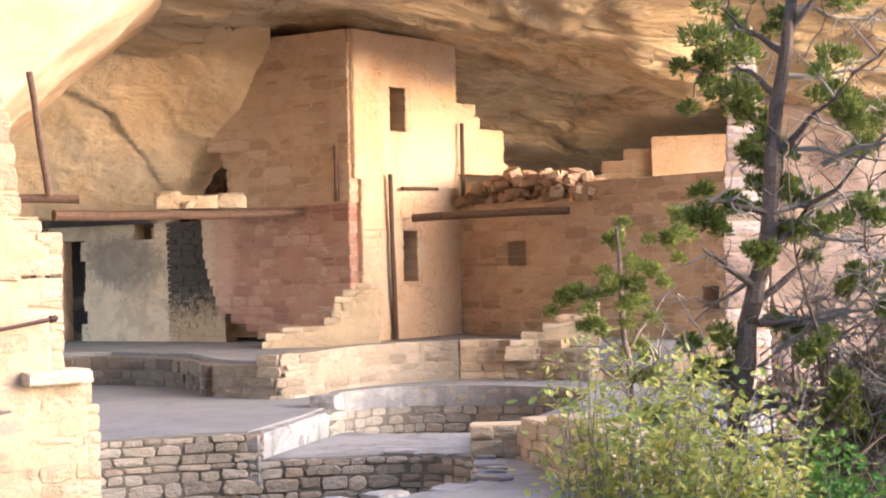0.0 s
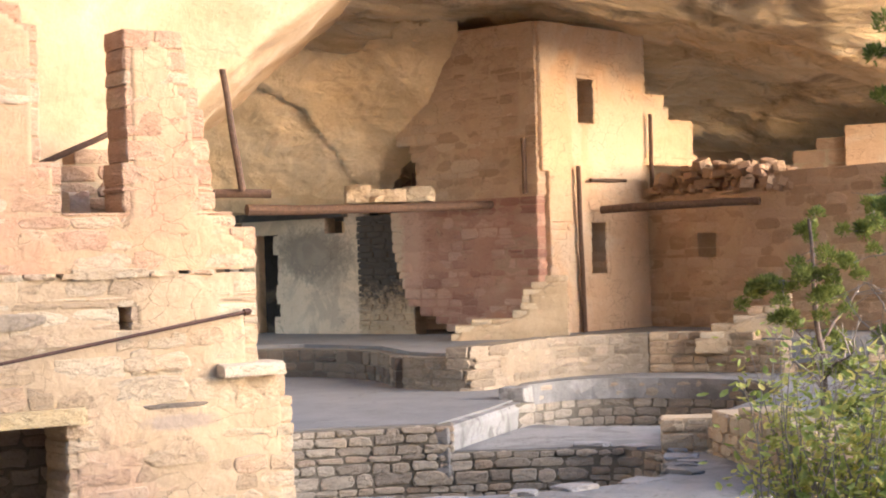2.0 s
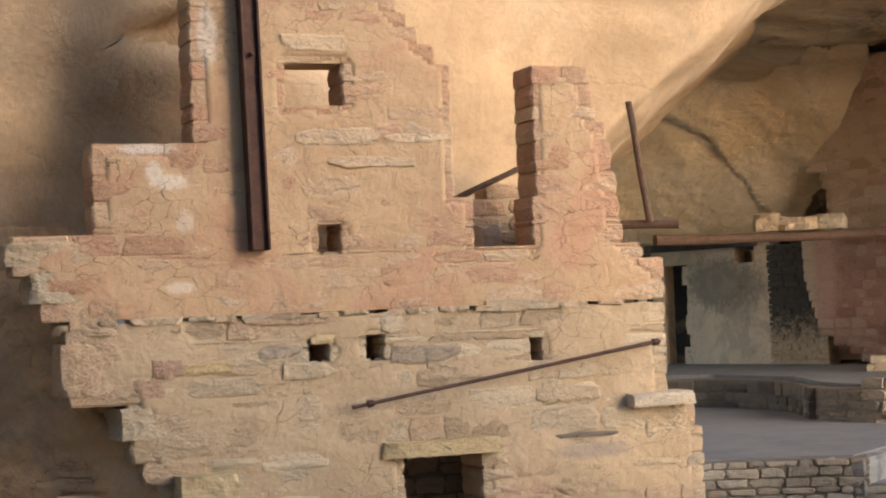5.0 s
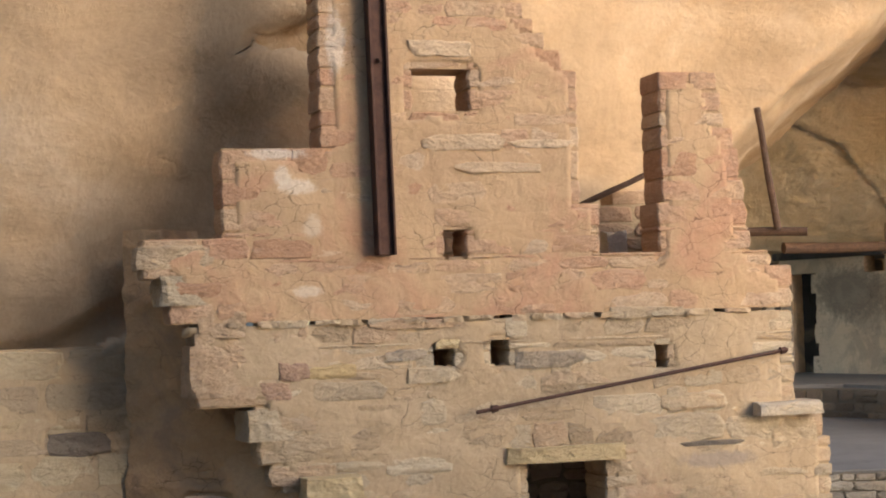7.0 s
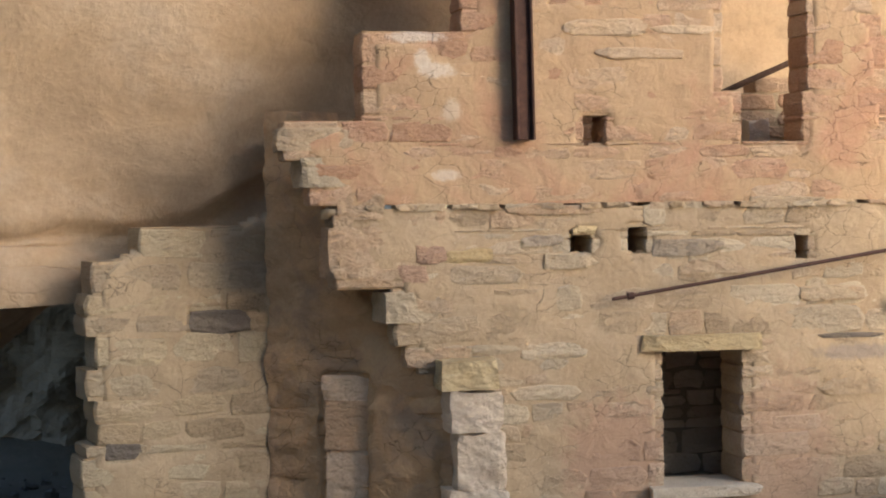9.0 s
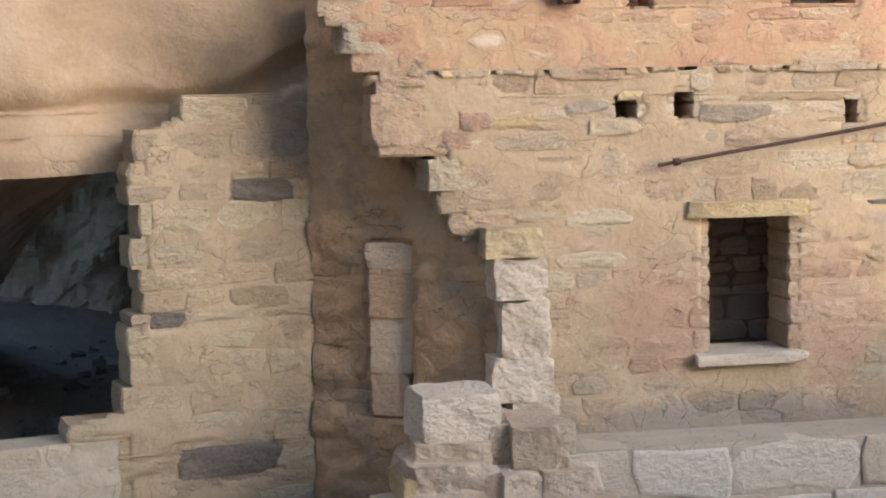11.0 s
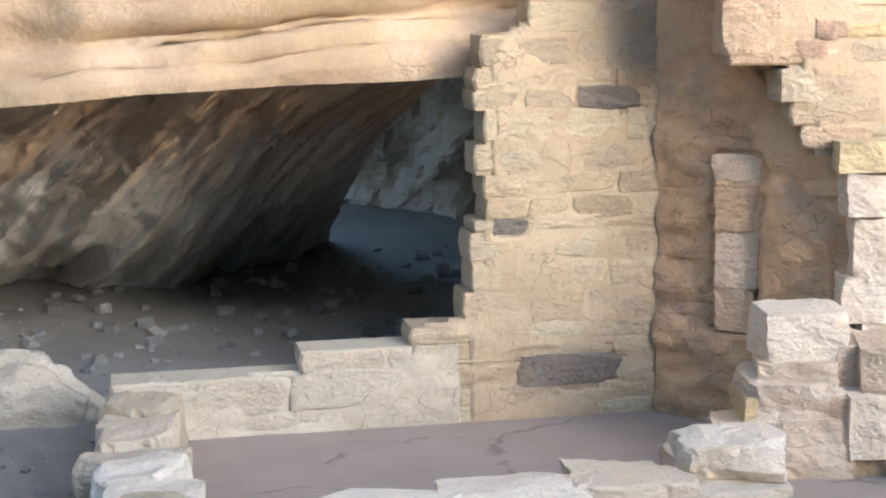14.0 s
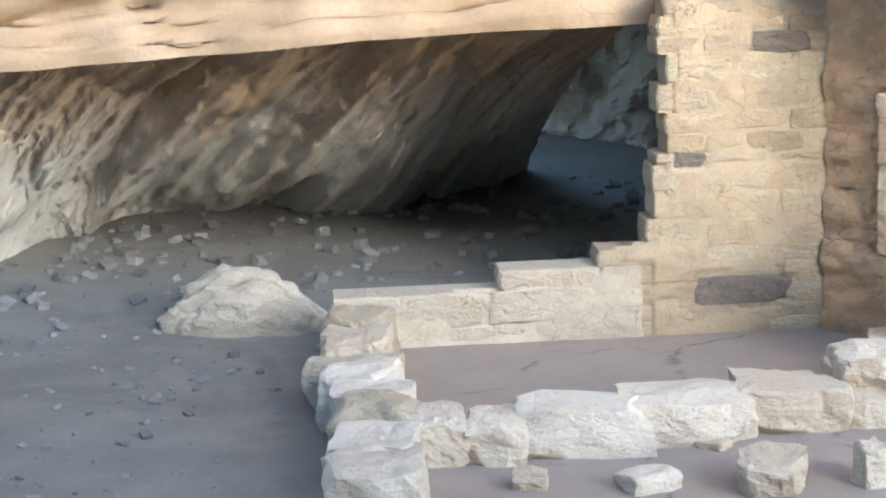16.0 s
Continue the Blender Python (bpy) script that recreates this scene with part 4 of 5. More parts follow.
wall("wall_kiva_near", NEAR_KIVA, 0.0, NEAR_KIVA.length, -0.5, 1.29, lambda u, z: z < (1.285 if u < near_turn else 1.09) + 0.02 * noise.noise(Vector((u * 6, 0, 0))), M_grey, M_mortar_grey, (), 0.35, (0.055, 0.11), (0.08, 0.26), True, seed=31, label="round grey stone kiva wall below the terrace", proud=0.022, gap=0.005, breaks=(1.09,), pick=lambda u, z: z > 0.55)
wall("wall_kiva_far", FAR_KIVA, 0.0, 5.2, -0.4, 1.285, lambda u, z: True, M_grey, M_mortar_grey, (), 0.3, (0.05, 0.1), (0.08, 0.26), True, seed=32, label="round grey stone kiva wall under the parapet", proud=0.018, pick=lambda u, z: z > 0.7)
# Floor raised out of sight to bounce light onto the far kiva wall.
slab("floor_kiva_far", along(FAR_KIVA, -0.02, 0, FAR_KIVA.length, 40)[:-1], 0.72, 0.2, M_dust, "raised dusty floor added in the far kiva to bounce light")
slab("floor_kiva_near", along(NEAR_KIVA, -0.02, 0, NEAR_KIVA.length, 40), 0.3, 0.2, M_dust, "dusty earth floor of the near kiva")
wall("wall_kiva_front", FAR_KIVA, 5.2, FAR_KIVA.length, -0.4, 1.07, lambda u, z: True, M_grey_j, M_mortar_grey, (), 0.3, (0.1, 0.17), (0.16, 0.34), seed=30, label="round grey stone kiva wall under the rim", proud=0.025)
M_whitewash = mud("whitish_plaster", (0.22, 0.215, 0.205), (0.31, 0.3, 0.285), (0.14, 0.13, 0.12), 4.5)
wall("wall_white_step", straight((7.26, 10.8), 39), 0.0, 2.48, 0.9, 1.4, lambda u, z: z < 1.31 + 0.06 * (u > 2.2) + 0.015 * noise.noise(Vector((u * 7, 3, 0))), M_whitewash, M_whitewash, (), 0.22, (0.09, 0.14), (0.14, 0.28), seed=36, label="low white-plastered wall beside the terrace", proud=0.012, coat=(M_whitewash, 0.012, 0.02))
parapet_top = lambda u: 1.62 + 0.1 * smooth_step(0.2, 2.2, u) + 0.02 * noise.noise(Vector((u * 3, 0, 0))) - 0.09 * smooth_step(4.6, 5.6, u)
wall("wall_parapet", PLAZA_EDGE, 0.0, 4.0, 1.05, 1.76, lambda u, z: z < parapet_top(u), M_parapet, M_mortar_parapet, (), 0.3, (0.06, 0.11), (0.1, 0.3), True, seed=33, label="low cream parapet wall at the plaza edge", proud=0.012, gap=0.003, coat=(M_mortar_parapet, 0.001, 0.014))
wall("wall_parapet_rubble", PLAZA_EDGE, 4.03, PLAZA_EDGE.length, 1.05, 1.76, lambda u, z: z < parapet_top(u), M_brownish, M_mortar, (), 0.3, (0.06, 0.12), (0.08, 0.22), True, seed=47, label="darker tan rubble parapet at the plaza edge", proud=0.03)
DARK_EDGE = curve([(8.0, 17.9), (9.3, 16.95), (9.52, 15.6), (9.05, 14.35)])
wall("wall_low_shade", DARK_EDGE, 0.0, DARK_EDGE.length, 1.2, 1.6, lambda u, z: z < 1.57 + 0.04 * noise.noise(Vector((u * 5, 7, 0))), M_umber_shade, M_mortar_grey, (), 0.3, (0.06, 0.12), (0.1, 0.28), seed=37, label="low rubble wall behind the terrace, shade put into its dark colour", proud=0.02)
wall("wall_tan_low", curve([(9.1, 10.45), (8.75, 9.85), (7.95, 8.3), (7.3, 7.2)]), 0.0, 3.6, 0.9, 1.48, lambda u, z: z < 1.2 + 0.28 * smooth_step(0.2, 2.6, u) + 0.03 * noise.noise(Vector((u * 6, 0, 0))), M_cream_j, M_mortar, (), 0.3, (0.07, 0.13), (0.12, 0.28), seed=40, label="low sunlit tan wall on the kiva rim", proud=0.025)
rim_rng = random.Random(77)
for bend_, u0_, u1_, z_ in ((NEAR_KIVA, near_turn + 0.9, NEAR_KIVA.length - 0.2, 1.085),):
    u_ = u0_
    while u_ < u1_:
        w_ = rim_rng.uniform(0.12, 0.3)
        x_, y_ = bend_(u_ + w_ / 2, 0.1 + rim_rng.uniform(-0.04, 0.05))
        x2_, y2_ = bend_(u_ + w_, 0.1)
        boulder("rim_stone", (x_, y_, z_), (w_ * 1.05, rim_rng.uniform(0.14, 0.26), rim_rng.uniform(0.025, 0.05)), M_rimstone, 400 + int(u_ * 50), "flat grey capping stone on the kiva rim", "stone", "kiva rim stones", level=2, turn=math.degrees(math.atan2(y2_ - y_, x2_ - x_)))
        u_ += w_ + rim_rng.uniform(0.02, 0.3)
wall("wall_ragged", straight((10.75, 15.86), -36), 0.0, 1.25, 1.55, 2.32, lambda u, z: z < lerp_table([(0, 1.7), (0.1, 1.82), (0.6, 1.88), (0.75, 1.95), (0.8, 2.2), (1.0, 2.24), (1.04, 2.3), (1.25, 2.3)])(u) + 0.05 * noise.noise(Vector((u * 9, 0, 0))), M_cream_j, M_mortar, (), 0.25, (0.06, 0.1), (0.1, 0.24), seed=38, label="ragged broken cream wall before the tower", proud=0.015, coat=(M_mortar, 0.016, 0.016))
wall("wall_stub", straight((12.05, 13.4), -44), 0.0, 0.95, 1.5, 2.08, lambda u, z: z < 1.66 + 0.44 * u + 0.05 * noise.noise(Vector((u * 8, 2, 0))), M_cream_j, M_mortar, (), 0.3, (0.06, 0.1), (0.1, 0.24), seed=39, label="broken stepped stub of a cream wall", proud=0.02, coat=(M_mortar, 0.012, 0.02))
wall("wall_tan_low", straight((8.25, 9.55), -40), 0.0, 1.3, 0.7, 1.34, lambda u, z: z < 1.29 + 0.05 * u, M_cream_j, M_mortar, (), 0.3, (0.11, 0.17), (0.12, 0.24), seed=40, label="low sunlit tan wall on the kiva rim", proud=0.02)
M_pinkwhite = sandstone("pinkish_white_masonry", [(0.38, 0.28, 0.235), (0.48, 0.38, 0.33), (0.56, 0.48, 0.43)], joined=True, stain=(0.35, 0.22, 0.16))
wall("wall_pillar", straight((12.84, 11.14), -50), 0.0, 0.4, 1.3, 4.7, lambda u, z: 0.12 * smooth_step(2.5, 4.7, z) < u < 0.4 - 0.1 * smooth_step(3.4, 4.7, z), M_pinkwhite, M_mortar, (), 0.5, (0.12, 0.2), (0.2, 0.4), seed=34, label="tall pale pinkish masonry pillar of a ruined wall", proud=0.02)
wall("wall_pillar_foot", straight((12.45, 11.45), -48), 0.0, 0.75, 0.9, 1.9, lambda u, z: z < 1.6 + 0.3 * smooth_step(0.1, 0.5, u), M_cream_j, M_mortar, (), 0.3, (0.11, 0.17), (0.18, 0.34), seed=41, label="broken tan wall at the foot of the pillar", proud=0.02)
wall("wall_far_room", straight((17.5, 16.4), -48), 0.0, 1.0, 2.9, 4.15, lambda u, z: True, M_mortar_buff, M_mortar_buff, (), 0.3, (0.12, 0.2), (0.2, 0.4), seed=42, label="far orange-buff room wall deep in the alcove", proud=0.003, inset=0.0)
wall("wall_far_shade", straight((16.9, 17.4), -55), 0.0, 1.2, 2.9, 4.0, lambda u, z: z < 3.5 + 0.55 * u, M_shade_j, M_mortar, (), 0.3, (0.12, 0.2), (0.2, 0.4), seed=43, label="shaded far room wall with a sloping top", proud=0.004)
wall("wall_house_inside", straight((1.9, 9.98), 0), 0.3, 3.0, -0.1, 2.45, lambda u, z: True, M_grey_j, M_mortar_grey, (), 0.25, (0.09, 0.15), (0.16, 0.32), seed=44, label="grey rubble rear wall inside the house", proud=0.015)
wall("wall_house_gable", straight((2.45, 10.3), 0), 0.0, 2.4, 2.45, 3.45, lambda u, z: z < 3.16 + 0.4 * max(0.0, u - 1.6), M_shade_j, M_mortar, (), 0.2, (0.09, 0.15), (0.16, 0.32), seed=45, label="shaded inner wall with a sloping top", proud=0.008)
wall("wall_house_side", straight((4.66, 9.75), 66), 0.0, 1.5, -0.1, 3.3, lambda u, z: z < 3.05, M_cream_j, M_mortar, (), 0.25, (0.1, 0.16), (0.18, 0.36), seed=46, label="cream block side wall of the house", proud=0.012)
# Unseen slab and walls, added so the tower's openings stay dark.
slab("roof_tower", [(12.15, 16.2), (14.0, 16.6), (13.6, 19.3), (11.4, 18.6), (11.55, 18.0)], 5.0, 0.12, M_mortar_brown, "unseen mud slab added to keep light out of the tower")
wall("wall_tower_rear", straight((11.9, 18.95), 15), 0.0, 2.0, 1.6, 5.2, lambda u, z: True, M_shade_j, M_mortar_brown, (), 0.2, (0.14, 0.2), (0.25, 0.5), seed=50, label="unseen brown wall added to close the tower against light", proud=0.006)
wall("wall_tower_end", straight((14.05, 16.5), 105), 0.0, 2.1, 1.6, 5.2, lambda u, z: True, M_shade_j, M_mortar_brown, (), 0.2, (0.14, 0.2), (0.25, 0.5), seed=51, label="unseen brown end wall added to close the tower against light", proud=0.006)
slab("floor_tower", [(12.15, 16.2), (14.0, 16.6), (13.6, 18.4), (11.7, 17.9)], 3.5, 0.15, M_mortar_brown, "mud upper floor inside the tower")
# Unseen box added behind the plaza wall to block light from its window.
slab("roof_side_rooms", [(14.15, 12.2), (14.15, 16.85), (15.6, 16.85), (15.6, 13.45)], 3.2, 0.14, M_mortar_brown, "unseen mud slab added to keep light out behind the plaza wall")
wall("wall_side_end", straight((14.42, 12.3), 41), 0.0, 1.56, 1.5, 3.04, lambda u, z: True, M_shade_j, M_mortar_brown, (), 0.2, (0.14, 0.2), (0.25, 0.5), seed=55, label="unseen brown end wall added to close the box behind the window", proud=0.006)
wall("wall_side_rear", straight((15.6, 16.9), -90), 0.0, 3.4, 1.5, 3.2, lambda u, z: True, M_shade_j, M_mortar_brown, (), 0.2, (0.14, 0.2), (0.25, 0.5), seed=52, label="unseen brown wall added to darken the small square window", proud=0.006)
# Slab and wall added behind the doorway, coloured black to make it dark.
slab("roof_cell", [(10.75, 20.9), (11.2, 18.9), (12.6, 19.3), (12.2, 21.4)], 3.2, 0.1, M_cell_shade, "black slab added over the cell to darken its openings")
wall("wall_cell_rear", straight((10.9, 21.5), -20), 0.0, 1.6, 1.4, 3.1, lambda u, z: True, M_cell_shade, M_cell_shade, (), 0.2, (0.14, 0.2), (0.25, 0.5), seed=53, label="black wall added behind the doorway to darken the cell", proud=0.004)
niche = straight((1.13, 10.2), -42)
M_niche = sandstone("pinkish_tan_slab", [(0.6, 0.41, 0.25), (0.68, 0.49, 0.32), (0.72, 0.55, 0.38)], stain=(0.4, 0.27, 0.19), stain_amount=0.3)
for i, (a, b, c, d) in enumerate([(0.41, 0.54, 0.62, 0.8), (0.41, 0.79, 0.64, 1.12), (0.4, 1.11, 0.67, 1.4), (0.39, 1.39, 0.7, 1.53)]):
    x, y = niche((a + c) / 2, 0.06)
    boulder("niche_stone", (x, y, b), (c - a + 0.02, 0.2, d - b), M_niche, 330 + i, "pinkish tan slab walling up the niche", "stone", "niche slabs", level=4, turn=-30 + 2 * i, chip=0.88, rough=0.6)
wall("wall_end_core", straight((1.86, 8.98), 0), 0.0, 0.5, -0.05, 0.62, lambda u, z: True, M_cream_j, M_mortar, (), 0.42, (0.09, 0.15), (0.14, 0.28), seed=54, label="broken cream rubble foot of the wall end", proud=0.02)
wall("wall_bench", straight((2.3, 8.98), 0), 0.0, 3.4, -0.05, 0.46, lambda u, z: True, M_white_block, M_mortar_pale, (), 0.46, (0.16, 0.26), (0.25, 0.6), ((2.3, 8.98), 0), seed=48, label="low bench of big pale stones along the house wall", proud=0.03)

# ---- wooden and iron members ----
def wood(name, a, b):
    m, nt, bsdf = shader(name, 0.85)
    p = place(nt, (9, 9, 9))
    col = ramp(nt, noise_of(nt, p, 2.0, 6, 0.7, 1.5), [(0.3, a), (0.7, b)])
    nt.links.new(col, bsdf.inputs["Base Color"])
    bumped(nt, bsdf, [(noise_of(nt, place(nt, (6, 6, 40)), 2.0, 5, 0.6), 0.6, 0.01)])
    return m


M_wood = wood("weathered_brown_timber", (0.06, 0.035, 0.024), (0.14, 0.085, 0.055))
M_wood_pale = wood("grey_weathered_board", (0.25, 0.22, 0.19), (0.36, 0.32, 0.28))
M_iron, nt_, iron_ = shader("rusted_brown_steel", 0.6)
iron_.inputs["Metallic"].default_value = 0.35
nt_.links.new(ramp(nt_, noise_of(nt_, place(nt_), 12, 6, 0.7), [(0.35, (0.045, 0.022, 0.018)), (0.7, (0.1, 0.05, 0.035))]), iron_.inputs["Base Color"])

pole("roof_beam", (8.75, 16.75, 3.12), (11.95, 16.62, 3.15), 0.06, 0.045, M_wood, label="long weathered roof beam projecting from the tower", category="beam", bow=-0.02, seed=1)
pole("roof_beam", (13.02, 16.04, 3.06), (13.92, 14.35, 3.08), 0.05, 0.045, M_wood, label="dark weathered beam along the wall top", category="beam", seed=2)
pole("roof_beam", (5.02, 10.95, 3.02), (5.72, 10.58, 3.0), 0.035, 0.03, M_wood, label="short dark beam stub from the house side", category="beam", seed=3)
pole("leaning_post", (5.53, 10.64, 3.02), (5.44, 10.7, 3.85), 0.026, 0.022, M_wood, label="thin leaning wooden post on a beam stub", category="post", seed=4)
pole("tower_post", (12.71, 16.02, 1.62), (12.66, 16.0, 3.56), 0.03, 0.028, M_wood, label="slim dark post standing against the tower", category="post", seed=5)
pole("tower_post", (14.08, 16.36, 3.3), (14.1, 16.38, 4.22), 0.028, 0.025, M_wood, label="short dark post in the tower corner", category="post", seed=6)
pole("tower_post", (11.98, 16.12, 3.25), (11.96, 16.1, 3.88), 0.03, 0.028, M_wood, label="short grey-brown post on the tower side", category="post", seed=7)
pole("lintel_pole", (12.9, 16.08, 3.4), (13.6, 16.27, 3.41), 0.022, 0.02, M_wood, label="short dark pole set in the tower wall", category="beam", seed=8)
pole("gable_pole", (3.95, 10.22, 3.17), (4.55, 10.24, 3.42), 0.02, 0.018, M_wood, label="thin sloping roof pole inside the house", category="beam", seed=9)


def steel_brace():
    """A steel channel standing against the wall."""
    root = tagged(new("steel_brace"), "tall dark brown steel brace against the house wall", "brace")
    lean = Matrix.Shear("XY", 4, (0, 0))
    for name, x0, x1, y0, y1 in (("web", 2.415, 2.5, 9.33, 9.35), ("flange", 2.405, 2.42, 9.30, 9.40), ("flange", 2.495, 2.51, 9.30, 9.40)):
        bm = bmesh.new()
        v = box_at((x0, y0, 2.85), (x1, y1, 5.3))
        vs = [bm.verts.new((p[0] - 0.016 * (p[2] - 2.85), p[1], p[2])) for p in v]
        for f in BOX_FACES:
            bm.faces.new([vs[i] for i in f])
        bmesh.ops.bevel(bm, geom=bm.edges[:], offset=0.003, segments=1, affect="EDGES")
        part(name, bm, M_iron, root)
    bm = bmesh.new()
    bmesh.ops.create_cone(bm, cap_ends=True, segments=6, radius1=0.014, radius2=0.012, depth=0.05, matrix=pose(2.44, 9.30, 3.93, 90, 0, 0))
    part("bolt", bm, M_iron, root)


steel_brace()


def tie_rod():
    root = tagged(new("tie_rod"), "thin rusted iron tie rod slanting across the wall", "tie rod")
    rod = pole("rod", (2.95, 9.33, 1.96), (4.9, 9.36, 2.245), 0.011, 0.011, M_iron, root, sides=8)
    for t in (0.055, 0.985):
        p = Vector((2.95, 9.33, 1.96)).lerp(Vector((4.9, 9.36, 2.245)), t)
        bm = bmesh.new()
        bmesh.ops.create_cone(bm, cap_ends=True, segments=6, radius1=0.024, radius2=0.022, depth=0.035, matrix=pose(*p, 0, 82, 0))
        part("nut", bm, M_iron, root)


tie_rod()


def slab_stone(name, lo, hi, material, label, category="stone", group="", seed=1, turn=0.0):
    c = ((lo[0] + hi[0]) / 2, (lo[1] + hi[1]) / 2, lo[2])
    return boulder(name, c, (hi[0] - lo[0], hi[1] - lo[1], hi[2] - lo[2]), material, seed, label, category, group, level=3, turn=turn, chip=0.88, rough=0.6)


M_lintel = sandstone("pale_yellow_slab", [(0.5, 0.38, 0.2), (0.58, 0.46, 0.27)], stain_amount=0.15)
slab_stone("door_lintel", (3.14, 9.34, 1.655), (3.84, 9.7, 1.745), M_lintel, "pale yellow sandstone slab over the doorway", "lintel", seed=2)
slab_stone("door_sill", (3.2, 9.33, 0.82), (3.84, 9.72, 0.885), M_white_block, "worn grey stone sill of the doorway", "sill", seed=3)
slab_stone("corner_slab", (4.68, 9.3, 1.862), (5.1, 9.62, 1.94), M_white_block, "pale slab projecting from the house corner", "stone", seed=4)
slab_stone("niche_block", (4.06, 10.05, 2.5), (4.2, 10.2, 3.0), M_white_block, "small pale upright block inside the window", "stone", seed=5)
for i, (a, b) in enumerate([(1.75, 2.02), (2.36, 2.66), (3.2, 3.52), (4.0, 4.4)]):
    slab_stone("ledge_slab", (a, 9.4 + 0.006 * (i % 3), 2.462 + 0.006 * (i % 2)), (b, 9.6, 2.505), M_cream, "thin flat cream slab in the storey joint", "stone", "ledge slabs", seed=20 + i, turn=(0.6, -0.8, 0.3)[i % 3])
for i in range(13):
    rng_ = random.Random(900 + i)
    x = 1.55 + 0.255 * i + rng_.uniform(-0.08, 0.08)
    boulder("joint_chip", (x, 9.47, 2.468), (rng_.uniform(0.08, 0.2), 0.16, 0.034), M_mortar_house if i % 2 else M_cream, 900 + i, "small stone chip wedged in the storey joint", "stone", "joint chips", level=2, turn=rng_.uniform(-8, 8))
board = box_at((4.9, 9.62, 1.9), (4.96, 9.66, 2.66))
mesh_object("grey_board", board, BOX_FACES, M_wood_pale)
tagged(bpy.data.objects["grey_board"], "grey weathered board standing at the house corner", "board")

# single stones that stand out in the house wall: grey, cream, dark, yellowish, pinkish cream and rust
STANDOUT = {"g": M_greyslab, "c": M_buffcream, "d": M_dark_stone, "y": M_lintel, "p": M_palepink, "r": M_rust}
for i, (a, b, c, d, kind_) in enumerate([(3.22, 2.19, 3.66, 2.29, 'g'), (4.1, 1.92, 4.49, 2.01, 'c'), (4.18, 1.7, 4.63, 1.72, 'd'), (1.98, 2.15, 2.28, 2.26, 'y'), (2.75, 3.43, 3.19, 3.52, 'p'), (3.2, 3.45, 3.61, 3.5, 'p'), (2.88, 3.3, 3.39, 3.37, 'p'), (3.8, 2.46, 4.25, 2.53, 'c'), (3.36, 2.09, 3.81, 2.17, 'c'), (1.71, 2.07, 1.95, 2.17, 'r'), (2.63, 3.97, 3.0, 4.07, 'p'), (2.37, 2.44, 2.93, 2.49, 'c'), (2.46, 2.26, 2.69, 2.32, 'g'), (2.72, 3.44, 3.18, 3.53, 'p'), (1.85, 2.17, 2.02, 2.29, 'r'), (2.45, 1.62, 2.86, 1.73, 'c'), (2.74, 2.32, 2.89, 2.37, 'y'), (2.58, 2.13, 2.93, 2.22, 'c'), (4.1, 1.93, 4.49, 2.01, 'c'), (2.75, 3.43, 3.03, 3.5, 'p'), (4.19, 1.37, 4.62, 1.47, 'c'), (4.81, 1.66, 5.09, 1.83, 'c')]):
    y = 9.42 if d < 2.52 else 9.415
    boulder("stone", ((a + c) / 2, y + 0.052, b), (c - a, 0.14, max(0.03, d - b)), STANDOUT[kind_], 600 + i, category="", parent=front_lower if d < 2.52 else front_upper, level=4, chip=0.74, rough=1.0)

# ---- broken wall end before the house ----
M_endstone = sandstone("warm_cream_block", [(0.56, 0.44, 0.31), (0.66, 0.54, 0.4), (0.74, 0.63, 0.49), (0.62, 0.5, 0.37)], stain=(0.42, 0.26, 0.18), stain_amount=0.35)
END_BLOCKS = [(1.95, 1.5, 2.26, 1.63), (1.99, 1.27, 2.28, 1.46), (2.03, 0.95, 2.31, 1.23), (1.98, 0.71, 2.31, 0.92), (2.08, 0.5, 2.34, 0.71), (2.02, 0.22, 2.36, 0.5), (2.0, -0.02, 2.38, 0.22)]
for i, (a, b, c, d) in enumerate(END_BLOCKS):
    slab_stone("wall_end_block", (a, 9.2, b - 0.012), (c, 9.52, d + 0.02), M_endstone if i != 0 else M_lintel, "pale squared block of the broken wall end", "stone", "wall end blocks", seed=40 + i)
LEFT_BLOCKS = [(1.5, 8.86, 0.57, 1.93, 9.25, 0.82), (1.49, 8.82, 0.4, 1.9, 9.2, 0.575), (1.39, 8.78, 0.26, 1.8, 9.18, 0.405), (1.26, 8.74, 0.1, 1.66, 9.14, 0.265), (1.55, 8.72, -0.03, 1.95, 9.2, 0.3), (1.0, 8.45, -0.03, 1.5, 8.9, 0.17)]
for i, (a, b, c, d, e, f) in enumerate(LEFT_BLOCKS):
    slab_stone("tumbled_block", (a, b, c), (d, e, f), M_endstone if i != 2 else M_lintel, "big pale squared block stacked as a broken stair", "stone", "stacked stair blocks", seed=60 + i, turn=(4, -5, 3, -4, 2, 8)[i])
RIGHT_BLOCKS = [(2.0, 8.75, 0.42, 2.25, 9.2, 0.66), (2.1, 8.7, 0.22, 2.38, 9.1, 0.425), (2.2, 8.6, 0.0, 2.56, 9.0, 0.24), (2.32, 8.3, -0.03, 2.62, 8.65, 0.12), (1.9, 8.7, 0.1, 2.12, 9.1, 0.43), (1.92, 8.86, -0.03, 2.5, 9.24, 0.42)]
for i, (a, b, c, d, e, f) in enumerate(RIGHT_BLOCKS):
    slab_stone("tumbled_block", (a, b, c), (d, e, f), M_endstone, "rough pale block in the broken wall foot", "stone", "stacked stair blocks", seed=70 + i, turn=(-6, 5, -8, 12, 4, 2)[i])

fill_rng = random.Random(8)
